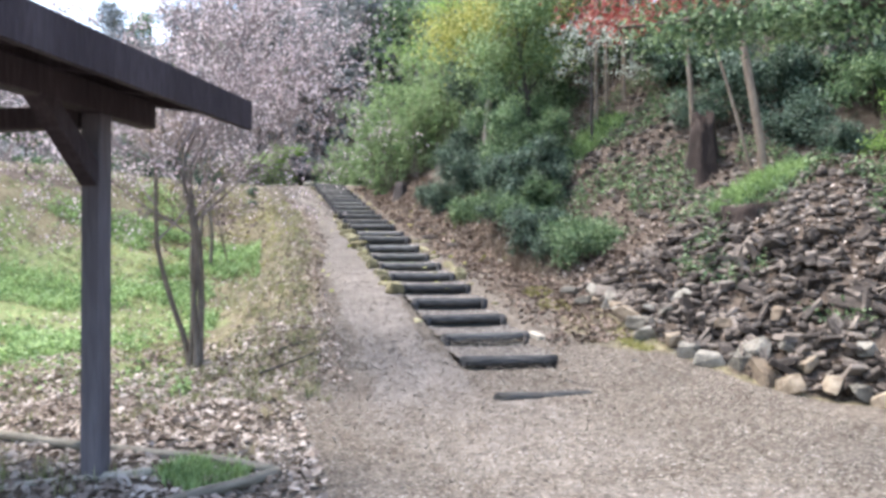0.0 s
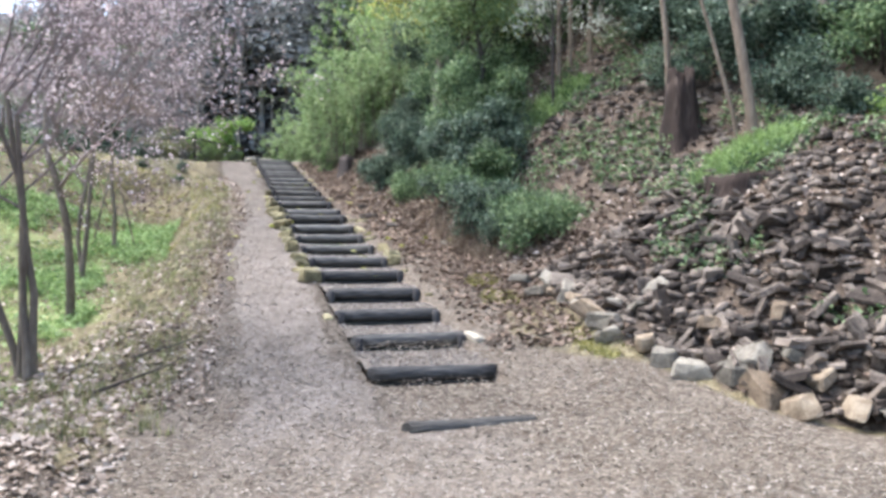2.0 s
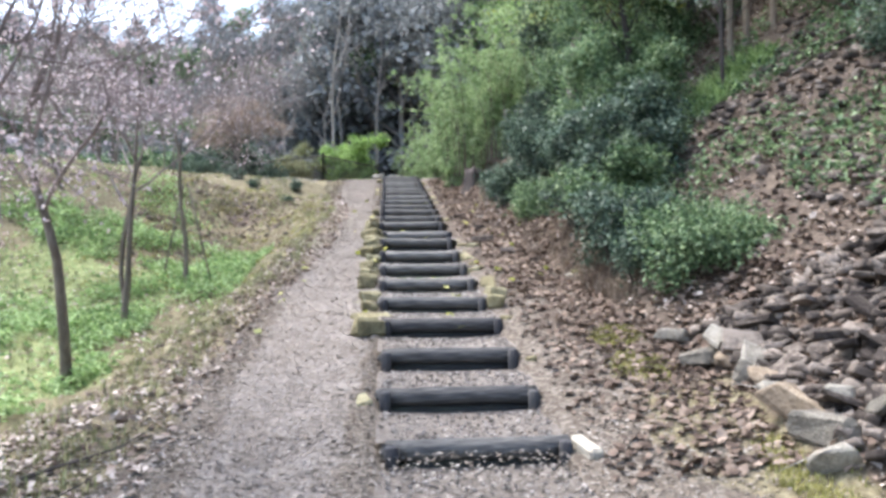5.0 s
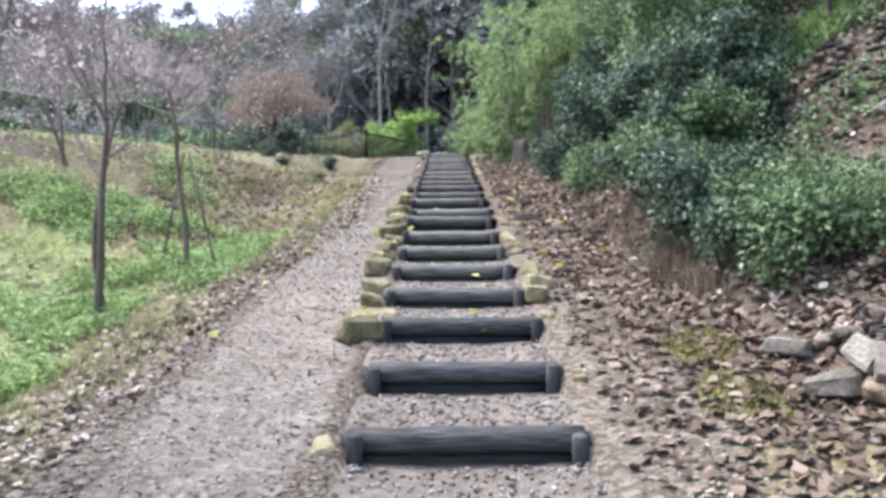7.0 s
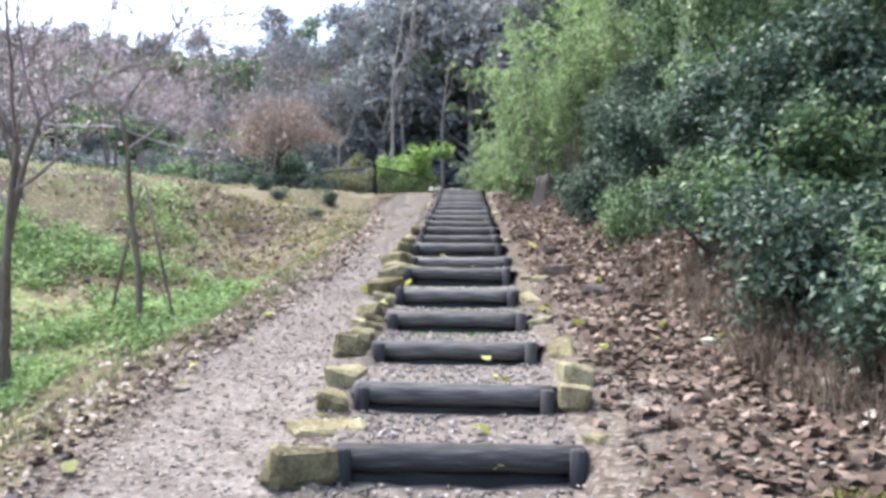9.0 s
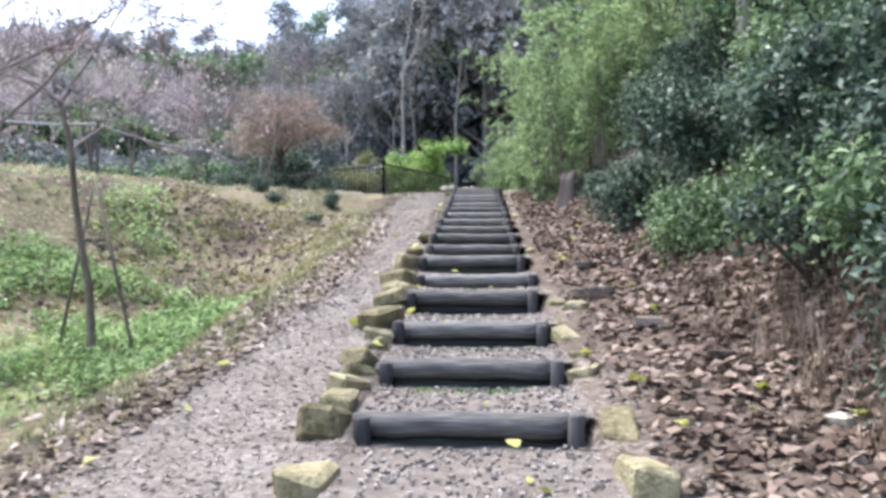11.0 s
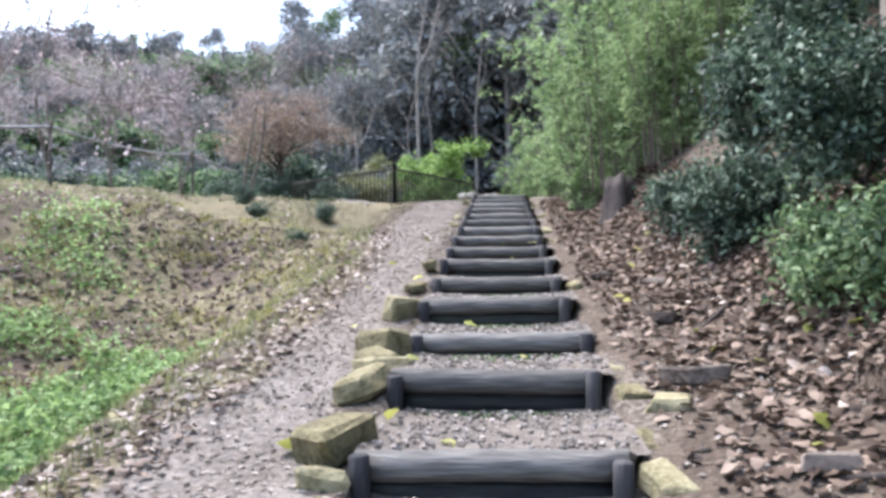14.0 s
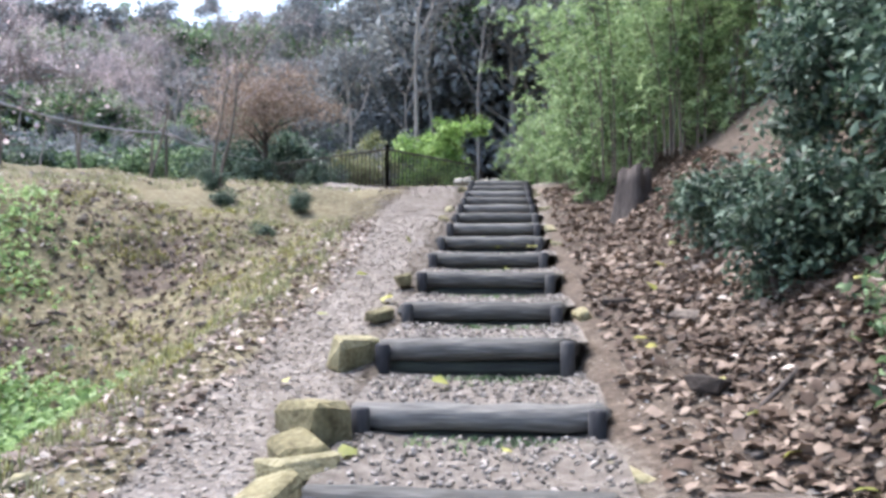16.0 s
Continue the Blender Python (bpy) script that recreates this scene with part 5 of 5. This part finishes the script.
def overhanging_maple():
    """A maple standing beside the gravel, one long limb reaching over it."""
    rng = np.random.default_rng(99)
    x, y = 6.3, 4.7
    thing = empty("maple_tree", (x, y, gxy(x, y)), "maple with a long low limb over the gravel, leaves turning red", "tree")
    trunk = [(0, 0, -0.3), (-0.1, 0.1, 1.2), (-0.5, 0.4, 2.6), (-0.7, 0.5, 4.4), (-0.6, 0.7, 6.0)]
    v, f = tube(trunk, [0.2, 0.16, 0.13, 0.09, 0.03], 9, False)
    raw("trunk", v, f, BARKD, thing, "", True)
    limb = [(-0.5, 0.4, 2.6), (-1.9, 1.1, 3.35), (-3.3, 2.0, 3.55), (-4.7, 2.9, 3.6)]
    v, f = tube(limb, [0.085, 0.06, 0.04, 0.012], 6, False)
    raw("limb", v, f, BARKD, thing, "dark reaching limb", True)
    blobs = [(-2.4 - 0.42 * i, 1.4 + 0.27 * i + rng.uniform(-0.5, 0.5), 3.3 + rng.uniform(-0.15, 0.3), 0.6, 0.6, 0.2) for i in range(5)]
    crown("foliage", blobs, 5500, 0.06, LF_MID, 98, thing, "fine green maple leaves", 0.16, 12, 0.2, 0.5, 0.4)
    crown("red_foliage", [(-4.7, 3.0, 3.68, 0.5, 0.5, 0.16), (-4.1, 2.4, 3.75, 0.5, 0.5, 0.14)], 1100, 0.06, LF_RED, 97, thing, "leaves turning red", 0.16, 12, 0.2, 0.5, 0.4)
    crown("crown", [(-0.6, 0.7, 5.6, 1.9, 1.9, 0.8), (0.6, 0.2, 4.6, 1.5, 1.5, 0.6), (-1.5, -0.6, 4.9, 1.5, 1.5, 0.5)], 7000, 0.08, LF_MID, 96, thing, "fine green maple leaves", 0.2, 12, 0.2, 0.5, 0.5)


overhanging_maple()


def tread_gravel():
    rng = np.random.default_rng(66)
    V, F, n = [], [], 0
    shapes = []
    for _ in range(6):
        bm = rock_bm(rng, (1, rng.uniform(0.6, 0.9), 0.6), 8, 0)
        bm.verts.index_update()
        shapes.append((np.array([tuple(v.co) for v in bm.verts]), np.array([[v.index for v in f.verts] for f in bm.faces])))
        bm.free()
    for _ in range(6500):
        k = int(rng.integers(1, 16))
        e = rng.uniform(0, 1)
        u = step_u(k) + 0.06 + e * (step_u(k + 1) - step_u(k) - 0.16)
        vs, fs = shapes[rng.integers(0, 6)]
        R = np.array(Euler((rng.normal() * 0.3, rng.normal() * 0.3, rng.uniform(0, 6.28))).to_matrix())
        v = rng.uniform(-0.6, 0.6)
        V.append(vs @ R.T * rng.uniform(0.012, 0.042) + np.array([*xy(u, v), step_z(k) - 0.022 + 0.025 * e + 0.03 * (abs(v) / 0.62) ** 3]))
        F.append(fs + n)
        n += len(vs)
    tagged(raw("tread_gravel", np.concatenate(V), np.concatenate(F), PEBBLE), "loose pale gravel on the stair treads", "gravel", kind="stuff")


tread_gravel()


# moss at the foot of the risers
def riser_foot(r):
    k = int(r.integers(8, 19))
    return step_u(k) - 0.09 - abs(r.normal()) * 0.07, max(-0.5, min(0.5, r.normal() * 0.28 + 0.05))


def tread_level(u, v):
    ks = np.searchsorted(np.array([step_u(k) for k in range(1, STEPS + 1)]), u)
    return np.array([step_z(int(k)) for k in ks]) - 0.01


blades("riser_moss", 6000, riser_foot, 0.028, 0.014, LF_MID, 63, "green moss at the foot of the log risers", "moss", 1.0, tread_level)


def left_clods(r):
    u = r.uniform(0.5, 17)
    return u, -float(path_edge(u)) - 0.05 - abs(r.normal()) * 0.45


def upper_bank(r):
    return r.uniform(11, 17.5), -r.uniform(2.6, 6)


scatter_rocks("edge_clods", 260, left_clods, 0.1, CLOD, 36, "brown earth clods along the path edge", "clods", 0.0, 0.5)
scatter_rocks("edge_stones", 200, left_clods, 0.12, MOSSROCK, 34, "mossy stones and clods along the path edge", "stones", 0.0, 0.6)
scatter_rocks("bank_stones", 480, upper_bank, 0.13, SLATEJ, 35, "dark stones set in the mossy bank", "stones", -0.01, 0.6)
for i, (u, v, s) in enumerate(((3.2, 6.6, 0.5), (4.6, 7.6, 0.6), (6.2, 6.6, 0.6), (2.2, 6.4, 0.35), (5.4, 5.6, 0.4), (0.6, 7.6, 0.55), (-1.4, 7.4, 0.5), (7.4, 6.2, 0.7), (3.4, 9.6, 0.8))):
    copy_at(w1, *xy(u, v), i * 1.3, -0.1, s)
for i, (x, y, s) in enumerate(((-6.24, 27.62, 0.16), (-7.3, 27.3, 0.14), (-8.4, 28.6, 0.22), (-5.9, 25.9, 0.12))):
    copy_at(w1, x, y, i * 1.7, -0.05, s)

blades("post_grass", 1600, fern_patch(*uv(-1.75, 6.2), 0.45, 0.3), 0.1, 0.014, LF_WEED, 64, "bright grass tuft at the foot of the shelter post", "grass", 0.9)


# slim bare trees standing before the far wood
def bare_trunk(seed, h, r, label):
    rng = np.random.default_rng(seed)
    thing = empty("bare_tree", (0, 0, 0), label, "tree", "slim bare trees")
    got = skeleton((0, 0, -0.3), (rng.uniform(-0.05, 0.05), 0, 1), h, r, 2, rng, 0.6, 2, 0, 0.05, 7, 0.08)
    main = max(got, key=lambda s: s[1][0])
    tubes_mesh("trunk", [main], BARKL, thing)
    tubes_mesh("branchwork", [s for s in got if s is not main], BARKL, thing, "bare pale branches")
    return thing


bt = place(bare_trunk(5, 6.5, 0.09, "slim pale bare tree before the dark wood"), -9.5, 42.0)
for i in range(40):
    a = radians(7 + 38 * (i + _fr.uniform(0, 1)) / 40)
    d = _fr.uniform(29.5, 42)
    copy_at(bt, -1.0 - math.sin(a) * d, 14.0 + math.cos(a) * d, _fr.uniform(0, 6), -0.1, _fr.uniform(0.7, 1.0) * np.interp(math.degrees(a), (14, 24, 45), (0.95, 0.62, 0.5)))


# big leaves and loose flat stones that stand out beside the stair
def single_stones():
    rng = np.random.default_rng(88)
    for u, v, s, m in ((9.35, 1.05, 0.3, SLATE), (9.0, 0.85, 0.22, MOSSROCK), (8.1, 1.25, 0.2, SLATE), (10.6, 1.15, 0.24, SLATE), (4.55, 1.95, 0.16, PALE), (5.9, 1.7, 0.12, PALE), (2.35, 2.0, 0.34, BOULDER), (2.9, 1.95, 0.28, BOULDER), (11.9, 1.3, 0.2, SLATE), (12.6, 0.95, 0.18, SLATE), (7.1, 1.5, 0.16, SLATE)):
        ob = new("stone", slab_mesh("stone", rng, (s, s * 0.75, s * 0.35), m, 0.34))
        ob.matrix_basis = Matrix.Translation(spot(u, v, s * 0.12)) @ Euler((rng.normal() * 0.15, rng.normal() * 0.15, rng.uniform(0, 6.28))).to_matrix().to_4x4()
        tagged(ob, "pale cut stone on the leafy strip" if m is PALE else "loose flat stone lying among fallen leaves", "stone", "loose stones")


single_stones()


# pale stones heaped at the head of the stair
def head_stones():
    rng = np.random.default_rng(101)
    for i in range(9):
        u, v, s = 23.35 + rng.uniform(0, 0.5), -0.75 + rng.uniform(-0.3, 0.75), rng.uniform(0.12, 0.24)
        ob = new("stone", slab_mesh("stone", rng, (s, s * 0.8, s * 0.6), PALE, 0.34))
        ob.matrix_basis = Matrix.Translation((*xy(u, v), step_z(STEPS) + 0.01 + s * 0.15)) @ Euler((0, 0, rng.uniform(0, 6.28))).to_matrix().to_4x4()
        tagged(ob, "pale stone heaped at the head of the stair", "stone", "head stones")


head_stones()


def fallen_branch(seed, u, v, length, turn):
    rng = np.random.default_rng(seed)
    stems = skeleton((0, 0, 0), (1, 0, 0), length, 0.016, 1, rng, 0.6, 2, 0.0, 0.08, 5, 0.0)
    for pts, rad in stems:
        for p in pts:
            p.z = abs(p.z) * 0.3
    v3, f = merge([tube(p, r, 5, False) for p, r in stems])
    ob = raw("fallen_branch", v3, f, BARKD, None, "", True)
    slope = float(ground(u, v + 0.2) - ground(u, v - 0.2)) / 0.4
    ob.matrix_basis = Matrix.Translation(spot(u, v, 0.03)) @ Matrix.Rotation(radians(YAW), 4, "Z") @ Matrix.Rotation(-math.atan(slope), 4, "Y") @ Matrix.Rotation(turn, 4, "Z")
    tagged(ob, "thin dry fallen branch lying on the ground", "branch", "fallen branches")


for i, (u, v, ln, a) in enumerate(((1.0, -2.75, 0.55, 0.5), (0.2, -3.0, 0.7, 0.3), (3.6, 1.6, 0.5, 2.0), (6.3, 1.55, 0.6, 1.1), (7.9, 1.4, 0.5, 2.6), (9.6, 1.25, 0.6, 0.7), (11.3, 1.3, 0.5, 1.9), (10.4, 1.5, 0.45, 3.6), (12.2, 1.35, 0.6, 0.2), (5.2, -2.4, 0.5, 2.2), (8.6, -2.0, 0.4, 1.2), (13.8, 1.2, 0.5, 2.9))):
    fallen_branch(300 + i, u, v, ln, a)


def anywhere_near(r):
    return r.uniform(4, 16), r.uniform(-1.8, 1.9)


carpet("yellow_leaves", 60, anywhere_near, 0.1, LF_YELLOW, 65, "scattered yellow fallen leaves", "leaves", 0.7, 0.03, 0.25, broad=True)


# dry brush at the foot of the bank
def brush_foot(r):
    u = 4 + abs(r.normal()) * 2.2
    return u, float(toe(u)) + r.uniform(-0.05, 0.6)


blades("dry_brush", 2600, brush_foot, 0.22, 0.007, LF_DRY, 66, "dry brown brush at the foot of the bank", "brush", 0.9)


def bank_moss(r):
    while True:
        u = r.uniform(9.5, 18)
        v = -float(path_edge(u)) - r.uniform(0.2, 4.5)
        if noise.noise((u * 1.1, v * 1.1, 21)) + 0.5 * noise.noise((u * 3, v * 3, 4)) > 0.02:
            return u, v


blades("bank_moss", 9000, bank_moss, 0.06, 0.014, LF_MOSS, 67, "dull yellow-green moss and short grass on the upper bank", "moss", 1.1)
carpet("bank_litter", 3000, upper_bank, 0.07, LF_FALLEN, 68, "dry fallen leaves on the mossy bank", "leaves", 0.6, 0.015, 0.4, broad=True)
